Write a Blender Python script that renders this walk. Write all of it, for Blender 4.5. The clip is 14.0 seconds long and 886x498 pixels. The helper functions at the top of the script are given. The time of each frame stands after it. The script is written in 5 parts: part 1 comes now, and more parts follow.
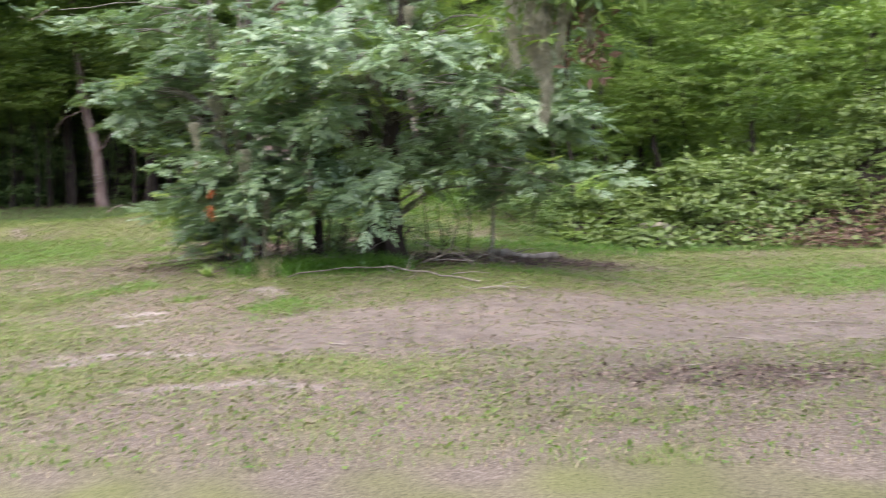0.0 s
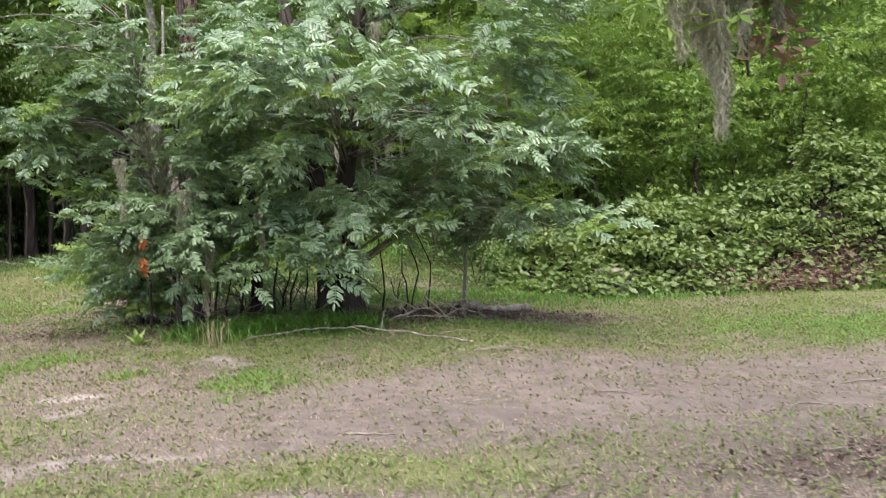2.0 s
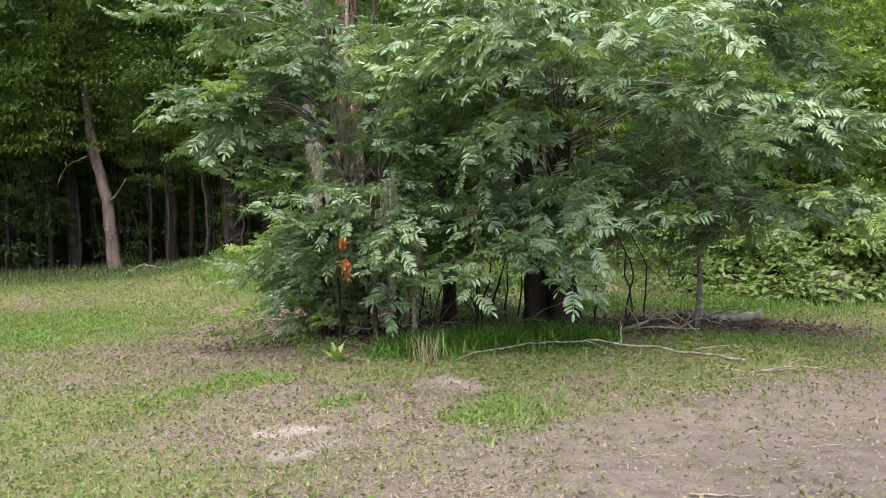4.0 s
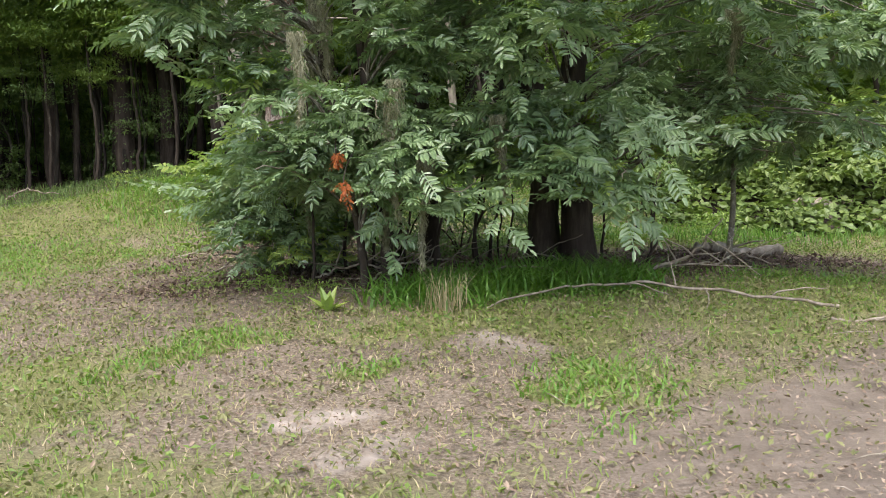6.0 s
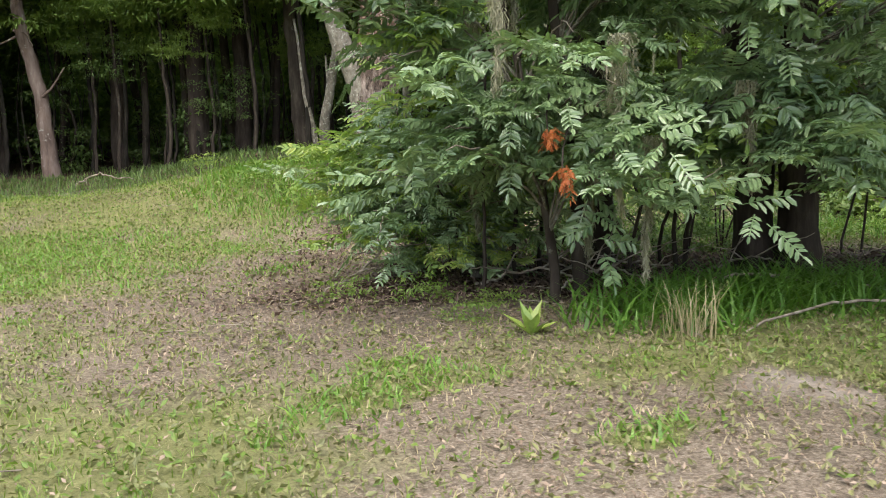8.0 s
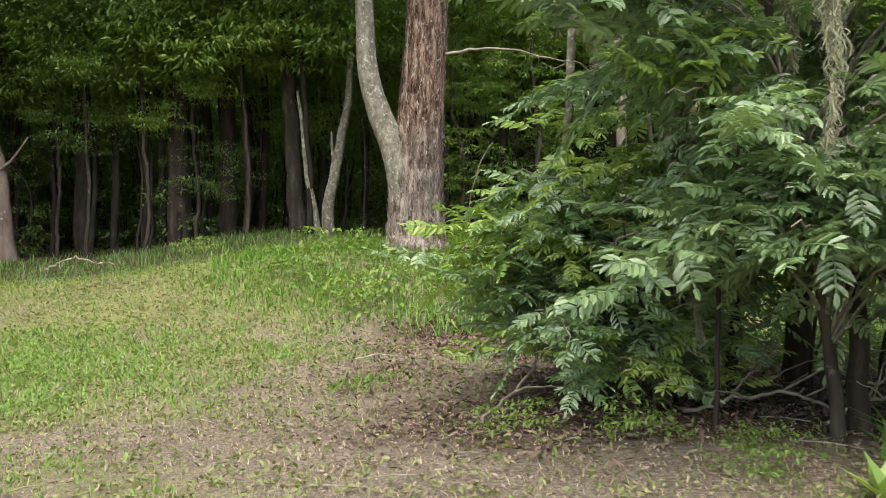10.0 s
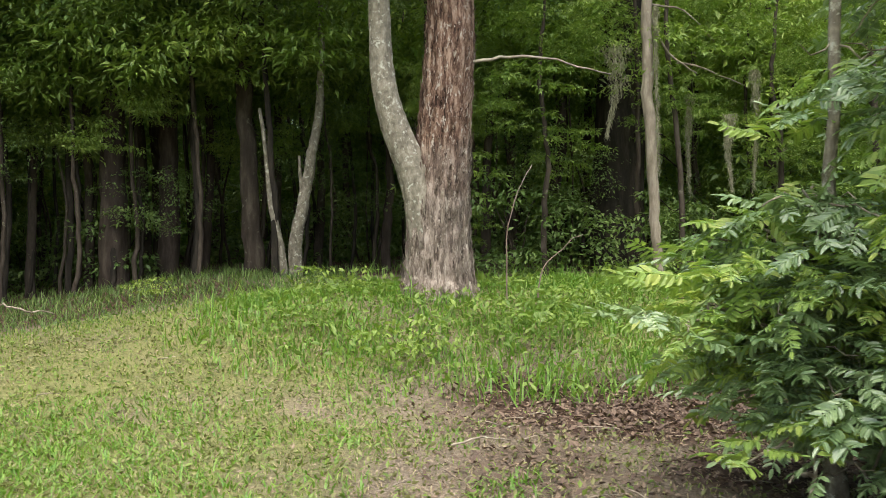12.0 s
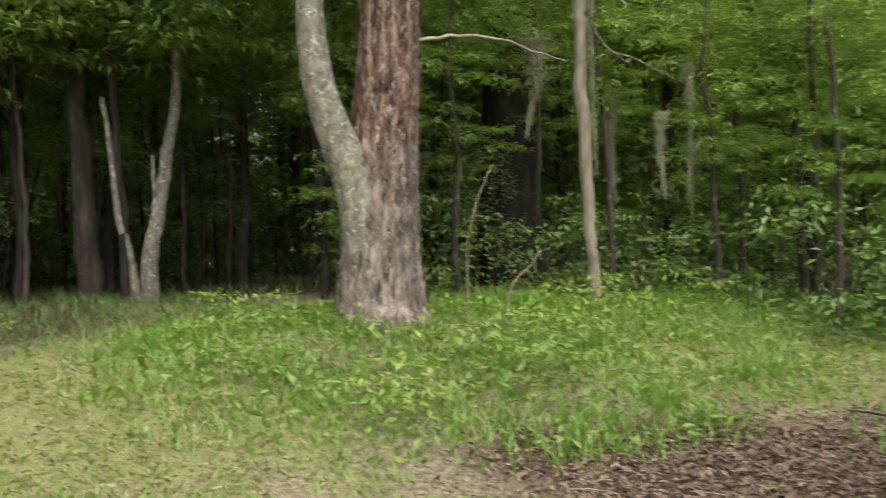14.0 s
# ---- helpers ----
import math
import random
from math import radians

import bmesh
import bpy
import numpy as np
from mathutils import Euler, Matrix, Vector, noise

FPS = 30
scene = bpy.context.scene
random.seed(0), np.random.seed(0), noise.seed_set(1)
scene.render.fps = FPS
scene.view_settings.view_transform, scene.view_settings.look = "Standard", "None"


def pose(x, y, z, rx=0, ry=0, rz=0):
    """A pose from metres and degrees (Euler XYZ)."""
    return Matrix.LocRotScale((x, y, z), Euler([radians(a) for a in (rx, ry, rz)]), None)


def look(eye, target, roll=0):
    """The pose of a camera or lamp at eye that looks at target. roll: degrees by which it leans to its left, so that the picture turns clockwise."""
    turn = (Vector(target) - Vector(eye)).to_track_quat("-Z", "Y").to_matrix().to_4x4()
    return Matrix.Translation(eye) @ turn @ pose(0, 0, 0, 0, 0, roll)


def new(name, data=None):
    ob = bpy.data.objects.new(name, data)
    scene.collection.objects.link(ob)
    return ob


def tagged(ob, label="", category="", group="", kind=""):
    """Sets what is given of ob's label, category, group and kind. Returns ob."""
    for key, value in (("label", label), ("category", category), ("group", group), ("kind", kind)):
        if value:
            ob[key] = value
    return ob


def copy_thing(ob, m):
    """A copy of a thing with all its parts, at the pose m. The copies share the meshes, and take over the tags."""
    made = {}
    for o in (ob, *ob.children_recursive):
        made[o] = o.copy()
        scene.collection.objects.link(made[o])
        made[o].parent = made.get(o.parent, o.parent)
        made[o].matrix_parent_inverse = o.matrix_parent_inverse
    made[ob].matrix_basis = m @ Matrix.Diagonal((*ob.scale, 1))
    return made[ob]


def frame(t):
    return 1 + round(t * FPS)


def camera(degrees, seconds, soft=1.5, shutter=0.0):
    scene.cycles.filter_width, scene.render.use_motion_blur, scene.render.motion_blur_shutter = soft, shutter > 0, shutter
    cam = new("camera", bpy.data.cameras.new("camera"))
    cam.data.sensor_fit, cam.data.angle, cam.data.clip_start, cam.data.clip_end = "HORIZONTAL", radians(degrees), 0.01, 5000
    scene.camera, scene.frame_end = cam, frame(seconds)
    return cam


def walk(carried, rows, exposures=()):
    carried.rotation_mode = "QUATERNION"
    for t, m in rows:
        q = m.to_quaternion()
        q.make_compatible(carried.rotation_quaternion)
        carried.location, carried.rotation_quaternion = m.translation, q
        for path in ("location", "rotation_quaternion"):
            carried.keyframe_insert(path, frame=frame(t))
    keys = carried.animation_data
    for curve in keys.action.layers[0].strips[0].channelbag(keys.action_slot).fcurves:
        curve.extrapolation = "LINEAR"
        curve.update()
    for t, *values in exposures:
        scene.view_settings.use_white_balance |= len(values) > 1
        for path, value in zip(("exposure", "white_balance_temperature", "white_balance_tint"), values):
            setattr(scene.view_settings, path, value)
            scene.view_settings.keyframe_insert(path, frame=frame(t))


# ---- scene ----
cam = camera(46.9, 14.0, soft=0.3, shutter=0.2)
PATH = [
    (0, (0.175, -0.071, 1.692), (0.149, 1.920, 1.500), -1.5),
    (0.1, (0.112, 0.031, 1.673), (0.192, 2.022, 1.499), -2.0),
    (0.4, (-0.076, 0.336, 1.614), (0.040, 2.331, 1.524), -2.3),
    (0.5, (-0.139, 0.438, 1.595), (-0.023, 2.433, 1.515), -2.4),
    (0.6, (-0.203, 0.542, 1.610), (-0.087, 2.536, 1.510), -2.2),
    (0.9, (-0.397, 0.853, 1.654), (-0.220, 2.843, 1.563), -2.3),
    (1, (-0.461, 0.957, 1.669), (-0.285, 2.947, 1.580), -2.1),
    (1.1, (-0.515, 1.065, 1.663), (-0.318, 3.052, 1.558), -2.0),
    (1.4, (-0.679, 1.389, 1.647), (-0.383, 3.363, 1.522), -2.1),
    (1.5, (-0.733, 1.497, 1.641), (-0.386, 3.462, 1.510), -2.3),
    (1.6, (-0.804, 1.579, 1.637), (-0.421, 3.538, 1.510), -2.4),
    (1.9, (-1.016, 1.824, 1.626), (-0.706, 3.796, 1.493), -2.0),
    (2, (-1.087, 1.906, 1.622), (-0.852, 3.889, 1.516), -2.1),
    (2.1, (-1.166, 2.022, 1.613), (-0.927, 4.006, 1.521), -2.4),
    (2.4, (-1.404, 2.372, 1.586), (-1.166, 4.355, 1.487), -2.1),
    (2.5, (-1.483, 2.488, 1.577), (-1.244, 4.472, 1.495), -2.1),
    (2.6, (-1.533, 2.557, 1.581), (-1.296, 4.542, 1.516), -2.3),
    (2.7, (-1.583, 2.626, 1.585), (-1.354, 4.612, 1.528), -3.4),
    (2.8, (-1.633, 2.694, 1.588), (-1.507, 4.689, 1.523), -5.7),
    (3, (-1.733, 2.832, 1.596), (-1.717, 4.831, 1.528), -6.0),
    (3.1, (-1.782, 2.931, 1.587), (-1.794, 4.930, 1.519), -6.4),
    (3.4, (-1.930, 3.227, 1.559), (-1.949, 5.225, 1.466), -5.8),
    (3.5, (-1.979, 3.326, 1.550), (-1.990, 5.324, 1.448), -4.9),
    (3.6, (-2.034, 3.427, 1.545), (-2.038, 5.425, 1.443), -4.1),
    (3.7, (-2.090, 3.529, 1.541), (-2.084, 5.527, 1.462), -3.5),
    (5.8, (-3.253, 5.658, 1.443), (-3.025, 7.628, 1.185), -2.5),
    (6, (-3.326, 5.859, 1.438), (-3.042, 7.824, 1.196), -2.0),
    (6.1, (-3.365, 5.943, 1.438), (-3.092, 7.909, 1.196), -1.8),
    (6.4, (-3.484, 6.194, 1.437), (-3.279, 8.168, 1.189), -1.5),
    (6.5, (-3.523, 6.278, 1.437), (-3.304, 8.251, 1.197), -1.8),
    (6.6, (-3.555, 6.356, 1.438), (-3.314, 8.327, 1.198), -1.7),
    (6.9, (-3.649, 6.588, 1.443), (-3.290, 8.541, 1.201), -1.9),
    (7, (-3.681, 6.666, 1.444), (-3.330, 8.624, 1.235), -2.2),
    (7.1, (-3.743, 6.766, 1.441), (-3.414, 8.728, 1.233), -2.2),
    (7.2, (-3.804, 6.866, 1.438), (-3.604, 8.841, 1.200), -2.2),
    (7.4, (-3.927, 7.065, 1.433), (-3.747, 9.039, 1.164), -2.1),
    (7.5, (-3.989, 7.165, 1.430), (-3.813, 9.139, 1.162), -2.0),
    (7.6, (-4.031, 7.268, 1.421), (-3.849, 9.243, 1.165), -1.9),
    (7.9, (-4.159, 7.576, 1.394), (-3.951, 9.548, 1.130), -1.9),
    (8, (-4.201, 7.679, 1.385), (-3.993, 9.650, 1.116), -2.0),
    (8.1, (-4.246, 7.779, 1.379), (-4.047, 9.750, 1.107), -1.9),
    (8.2, (-4.292, 7.879, 1.373), (-4.131, 9.853, 1.094), -1.7),
    (10.3, (-5.709, 10.133, 1.262), (-5.312, 12.091, 1.187), -0.9),
    (10.4, (-5.767, 10.250, 1.285), (-5.368, 12.208, 1.214), -1.1),
    (10.5, (-5.825, 10.367, 1.309), (-5.420, 12.325, 1.254), -1.0),
    (10.6, (-5.892, 10.484, 1.306), (-5.501, 12.445, 1.254), -2.2),
    (10.9, (-6.094, 10.835, 1.295), (-5.716, 12.799, 1.278), -1.8),
    (11, (-6.161, 10.952, 1.292), (-5.787, 12.917, 1.264), -0.9),
    (11.1, (-6.192, 11.061, 1.289), (-5.732, 13.007, 1.263), -0.1),
    (11.4, (-6.283, 11.389, 1.281), (-5.693, 13.300, 1.253), -1.0),
    (11.5, (-6.314, 11.498, 1.278), (-5.720, 13.407, 1.249), -0.9),
    (11.6, (-6.378, 11.609, 1.284), (-5.771, 13.514, 1.259), -0.5),
    (11.9, (-6.571, 11.941, 1.303), (-5.966, 13.847, 1.271), -0.6),
    (12, (-6.635, 12.052, 1.309), (-6.025, 13.957, 1.280), -0.7),
    (12.3, (-6.771, 12.389, 1.297), (-6.108, 14.275, 1.245), -0.4),
    (12.4, (-6.816, 12.501, 1.293), (-6.082, 14.360, 1.230), -0.7),
    (12.5, (-6.861, 12.613, 1.289), (-6.099, 14.461, 1.227), -0.8),
    (12.6, (-6.900, 12.737, 1.291), (-6.098, 14.569, 1.244), -1.2),
    (12.8, (-6.977, 12.986, 1.296), (-6.155, 14.809, 1.276), -0.5),
    (12.9, (-7.015, 13.110, 1.298), (-6.194, 14.933, 1.277), -0.7),
    (13, (-7.054, 13.234, 1.300), (-6.238, 15.060, 1.274), -1.0),
    (13.1, (-7.096, 13.333, 1.310), (-6.282, 15.160, 1.282), -1.0),
    (13.4, (-7.221, 13.632, 1.341), (-6.278, 15.395, 1.319), -1.3),
    (13.5, (-7.263, 13.731, 1.351), (-6.258, 15.460, 1.328), -1.2),
    (13.6, (-7.303, 13.863, 1.361), (-6.233, 15.553, 1.334), -1.2),
    (13.9, (-7.423, 14.259, 1.390), (-6.338, 15.939, 1.359), -1.4),
    (14, (-7.463, 14.391, 1.400), (-6.423, 16.099, 1.376), -1.5),
]
walk(cam, [(t, look(eye, target, roll)) for t, eye, target, roll in PATH],
     [(0, 1.14, 5850, 21), (3.5, 1.05, 6050, 17), (7.5, 1.1, 6250, 12), (11.0, 1.24, 6500, 9), (14, 1.2, 6600, 8)])

# ---- light: soft, overcast summer daylight ----
SUN_UP, SUN_TURN = 64.0, 200.0
world = bpy.data.worlds.new("sky")
scene.world = world
world.use_nodes = True
wn, wl = world.node_tree.nodes, world.node_tree.links
sky = wn.new("ShaderNodeTexSky")
sky.sky_type, sky.sun_disc = "NISHITA", False
sky.sun_elevation, sky.sun_rotation = radians(SUN_UP), radians(SUN_TURN)
sky.air_density, sky.dust_density, sky.ozone_density = 1.0, 4.0, 1.0
wl.new(sky.outputs[0], wn["Background"].inputs[0])
wn["Background"].inputs[1].default_value = 0.15
sun_lamp = bpy.data.lights.new("sun", "SUN")
sun_lamp.energy, sun_lamp.angle, sun_lamp.color = 2.7, radians(80), (1.0, 0.96, 0.88)
sun = new("sun", sun_lamp)
sun_dir = Vector((math.sin(radians(SUN_TURN)) * math.cos(radians(SUN_UP)), math.cos(radians(SUN_TURN)) * math.cos(radians(SUN_UP)), math.sin(radians(SUN_UP))))
sun.matrix_world = look(sun_dir * 60, (0, 0, 0))

# ---- materials ----
def nodes_of(name):
    m = bpy.data.materials.new(name)
    m.use_nodes = True
    return m, m.node_tree.nodes, m.node_tree.links


def ramp(ns, stops):
    r = ns.new("ShaderNodeValToRGB")
    while len(r.color_ramp.elements) < len(stops):
        r.color_ramp.elements.new(0.5)
    for e, (p, c) in zip(r.color_ramp.elements, stops):
        e.position, e.color = p, (*c, 1)
    return r


def noise_tex(ns, ls, scale, detail=4.0, rough=0.55, coord="Object", stretch=(1, 1, 1)):
    tc, mp, nt = ns.new("ShaderNodeTexCoord"), ns.new("ShaderNodeMapping"), ns.new("ShaderNodeTexNoise")
    mp.inputs["Scale"].default_value = stretch
    ls.new(tc.outputs[coord], mp.inputs[0])
    ls.new(mp.outputs[0], nt.inputs["Vector"])
    nt.inputs["Scale"].default_value, nt.inputs["Detail"].default_value, nt.inputs["Roughness"].default_value = scale, detail, rough
    return nt


def mixc(ns, ls, fac, a, b, mode="MIX"):
    n = ns.new("ShaderNodeMix")
    n.data_type, n.blend_type = "RGBA", mode
    for key, v in ((0, fac), (6, a), (7, b)):
        if isinstance(v, (int, float)):
            n.inputs[key].default_value = v
        elif isinstance(v, tuple):
            n.inputs[key].default_value = (*v, 1)
        else:
            ls.new(v, n.inputs[key])
    return n.outputs[2]


def leaf_material(name, dark, mid, light, old=None, rough=0.42, through_light=0.3, patch=1.2, old_at=0.66, sheen=0.5, coat=0.0):
    """Leaf blades: colour varies from leaf to leaf, in patches, and towards old leaves; light comes through."""
    m, ns, ls = nodes_of(name)
    out, p = ns["Material Output"], ns["Principled BSDF"]
    geo, info = ns.new("ShaderNodeNewGeometry"), ns.new("ShaderNodeObjectInfo")
    r = ramp(ns, [(0.0, dark), (0.5, mid), (1.0, light)])
    add = ns.new("ShaderNodeMath"); add.operation = "MULTIPLY_ADD"
    ls.new(geo.outputs["Random Per Island"], add.inputs[0]); add.inputs[1].default_value = 0.6
    half = ns.new("ShaderNodeMath"); half.operation = "MULTIPLY"; half.inputs[1].default_value = 0.4
    ls.new(info.outputs["Random"], half.inputs[0]); ls.new(half.outputs[0], add.inputs[2])
    ls.new(add.outputs[0], r.inputs[0])
    col = r.outputs[0]
    big = noise_tex(ns, ls, patch, 2.0, coord="Object")
    if old:
        st = ns.new("ShaderNodeMapRange")
        st.inputs[1].default_value, st.inputs[2].default_value = old_at, old_at + 0.12
        ls.new(big.outputs[0], st.inputs[0])
        col = mixc(ns, ls, st.outputs[0], col, old)
    fine = noise_tex(ns, ls, 60.0, 2.0)
    col = mixc(ns, ls, 0.25, col, fine.outputs[0], "OVERLAY")
    ls.new(col, p.inputs["Base Color"])
    p.inputs["Roughness"].default_value = rough
    p.inputs["Specular IOR Level"].default_value = sheen
    p.inputs["Coat Weight"].default_value, p.inputs["Coat Roughness"].default_value = coat, 0.32
    tr, mx = ns.new("ShaderNodeBsdfTranslucent"), ns.new("ShaderNodeMixShader")
    warm = mixc(ns, ls, 1.0, col, (1.15, 1.25, 0.55), "MULTIPLY")
    ls.new(warm, tr.inputs[0])
    mx.inputs[0].default_value = through_light
    ls.new(p.outputs[0], mx.inputs[1]); ls.new(tr.outputs[0], mx.inputs[2]); ls.new(mx.outputs[0], out.inputs[0])
    return m


def bark_material(name, a, b, c, scale=6.0, stretch=(1, 1, 0.22), bump=0.6, lichen=None, lichen_at=0.55, lichen_size=7.0):
    m, ns, ls = nodes_of(name)
    p = ns["Principled BSDF"]
    n1, n2 = noise_tex(ns, ls, scale, 8.0, 0.65, stretch=stretch), noise_tex(ns, ls, 2.2, 3.0)
    r = ramp(ns, [(0.3, a), (0.5, b), (0.68, c)])
    ls.new(n1.outputs[0], r.inputs[0])
    col = mixc(ns, ls, 0.35, r.outputs[0], n2.outputs[0], "OVERLAY")
    if lichen:
        n3, st = noise_tex(ns, ls, lichen_size, 6.0, 0.7), ns.new("ShaderNodeMapRange")
        st.inputs[1].default_value, st.inputs[2].default_value = lichen_at, lichen_at + 0.07
        ls.new(n3.outputs[0], st.inputs[0])
        col = mixc(ns, ls, st.outputs[0], col, lichen)
    ls.new(col, p.inputs["Base Color"])
    p.inputs["Roughness"].default_value = 0.9
    p.inputs["Specular IOR Level"].default_value = 0.2
    bp = ns.new("ShaderNodeBump")
    bp.inputs["Strength"].default_value, bp.inputs["Distance"].default_value = bump, 0.02
    ls.new(n1.outputs[0], bp.inputs["Height"]); ls.new(bp.outputs[0], p.inputs["Normal"])
    return m


def ground_material():
    m, ns, ls = nodes_of("ground_cover")
    p = ns["Principled BSDF"]
    at = ns.new("ShaderNodeAttribute"); at.attribute_name = "cover"
    sep = ns.new("ShaderNodeSeparateColor"); ls.new(at.outputs["Color"], sep.inputs[0])
    n_fine, n_mid, n_big = noise_tex(ns, ls, 42.0, 9.0, 0.85), noise_tex(ns, ls, 5.0, 5.0, 0.6), noise_tex(ns, ls, 0.6, 3.0)
    flake = ns.new("ShaderNodeTexVoronoi"); flake.inputs["Scale"].default_value = 24.0
    tc = ns.new("ShaderNodeTexCoord"); ls.new(tc.outputs["Object"], flake.inputs["Vector"])
    soil = ramp(ns, [(0.34, (0.062, 0.046, 0.031)), (0.5, (0.19, 0.152, 0.110)), (0.64, (0.40, 0.342, 0.268))])
    ls.new(n_fine.outputs[0], soil.inputs[0])
    thatch = ramp(ns, [(0.3, (0.052, 0.062, 0.02)), (0.5, (0.18, 0.182, 0.072)), (0.7, (0.30, 0.285, 0.135))])
    ls.new(n_fine.outputs[0], thatch.inputs[0])
    mud = ramp(ns, [(0.3, (0.115, 0.090, 0.066)), (0.5, (0.205, 0.168, 0.130)), (0.72, (0.31, 0.262, 0.208))])
    grit = ns.new("ShaderNodeMix"); grit.inputs[0].default_value = 0.55
    ls.new(n_mid.outputs[0], grit.inputs[2]); ls.new(n_fine.outputs[0], grit.inputs[3])
    ls.new(grit.outputs[0], mud.inputs[0])
    litter = ramp(ns, [(0.0, (0.024, 0.014, 0.010)), (0.5, (0.066, 0.040, 0.029)), (1.0, (0.15, 0.10, 0.072))])
    ls.new(flake.outputs["Color"], litter.inputs[0])
    sand = ramp(ns, [(0.3, (0.27, 0.22, 0.17)), (0.7, (0.50, 0.44, 0.38))])
    ls.new(n_mid.outputs[0], sand.inputs[0])

    def edge(src, lo=0.35, hi=0.65):
        a = ns.new("ShaderNodeMath"); a.operation = "MULTIPLY_ADD"
        ls.new(n_fine.outputs[0], a.inputs[0]); a.inputs[1].default_value = 0.5
        ls.new(src, a.inputs[2])
        st = ns.new("ShaderNodeMapRange"); st.inputs[1].default_value, st.inputs[2].default_value = lo + 0.25, hi + 0.25
        ls.new(a.outputs[0], st.inputs[0])
        return st.outputs[0]

    col = mixc(ns, ls, edge(sep.outputs[0]), soil.outputs[0], thatch.outputs[0])
    col = mixc(ns, ls, edge(sep.outputs[1]), col, mud.outputs[0])
    col = mixc(ns, ls, edge(sep.outputs[2]), col, litter.outputs[0])
    col = mixc(ns, ls, edge(at.outputs["Alpha"], 0.3, 1.0), col, sand.outputs[0])
    col = mixc(ns, ls, 0.3, col, n_big.outputs[0], "OVERLAY")
    ls.new(col, p.inputs["Base Color"])
    p.inputs["Roughness"].default_value, p.inputs["Specular IOR Level"].default_value = 0.92, 0.15
    bp = ns.new("ShaderNodeBump"); bp.inputs["Strength"].default_value, bp.inputs["Distance"].default_value = 0.7, 0.03
    ls.new(n_fine.outputs[0], bp.inputs["Height"]); ls.new(bp.outputs[0], p.inputs["Normal"])
    return m


M_PIN = leaf_material("pinnate_leaf", (0.098, 0.168, 0.067), (0.182, 0.272, 0.118), (0.305, 0.405, 0.198), old=(0.25, 0.33, 0.09), old_at=0.70, rough=0.40, sheen=1.0, through_light=0.27, coat=0.2)
M_TIP = leaf_material("young_pinnate_leaf", (0.16, 0.26, 0.075), (0.26, 0.37, 0.09), (0.41, 0.455, 0.125), rough=0.4, through_light=0.4)
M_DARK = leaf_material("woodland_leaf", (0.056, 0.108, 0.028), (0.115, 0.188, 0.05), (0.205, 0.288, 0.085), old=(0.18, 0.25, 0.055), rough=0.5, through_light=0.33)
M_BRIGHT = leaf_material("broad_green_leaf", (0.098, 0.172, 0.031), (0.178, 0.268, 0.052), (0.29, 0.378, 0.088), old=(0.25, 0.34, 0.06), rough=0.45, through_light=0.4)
M_VINE = leaf_material("vine_leaf", (0.10, 0.155, 0.04), (0.155, 0.22, 0.058), (0.23, 0.285, 0.085), old=(0.30, 0.29, 0.10), rough=0.45, patch=0.8)
M_ORANGE = leaf_material("withered_orange_leaf", (0.25, 0.07, 0.02), (0.42, 0.12, 0.028), (0.52, 0.19, 0.05), rough=0.6)
M_DEAD = leaf_material("dry_brown_leaf", (0.10, 0.058, 0.034), (0.18, 0.112, 0.068), (0.28, 0.195, 0.125), rough=0.7, through_light=0.15)
M_LITTER = leaf_material("fallen_leaf", (0.10, 0.066, 0.045), (0.20, 0.142, 0.097), (0.35, 0.275, 0.20), rough=0.75, through_light=0.08)
M_MULCH = leaf_material("rotting_leaf", (0.045, 0.028, 0.02), (0.10, 0.066, 0.046), (0.22, 0.155, 0.11), rough=0.8, through_light=0.05)
M_GRASS = leaf_material("lawn_blade", (0.09, 0.155, 0.026), (0.165, 0.24, 0.045), (0.28, 0.34, 0.085), old=(0.30, 0.31, 0.11), rough=0.5, patch=0.9, through_light=0.35)
M_CREEP = leaf_material("creeping_weed", (0.08, 0.088, 0.03), (0.165, 0.172, 0.062), (0.29, 0.28, 0.118), rough=0.6, through_light=0.2)
M_LUSH = leaf_material("lush_grass_blade", (0.070, 0.160, 0.023), (0.122, 0.246, 0.036), (0.230, 0.355, 0.070), rough=0.45, through_light=0.4)
M_STRAW = leaf_material("dry_grass_blade", (0.27, 0.215, 0.12), (0.38, 0.32, 0.19), (0.52, 0.45, 0.30), rough=0.7, through_light=0.2)
M_MOSS = leaf_material("hanging_moss", (0.18, 0.175, 0.115), (0.29, 0.28, 0.19), (0.42, 0.40, 0.285), rough=0.9, through_light=0.2)
B_RED = bark_material("peeling_red_bark", (0.045, 0.022, 0.016), (0.17, 0.095, 0.065), (0.36, 0.27, 0.205), scale=11.0, stretch=(1, 1, 0.16), bump=1.0, lichen=(0.40, 0.36, 0.30), lichen_at=0.60)


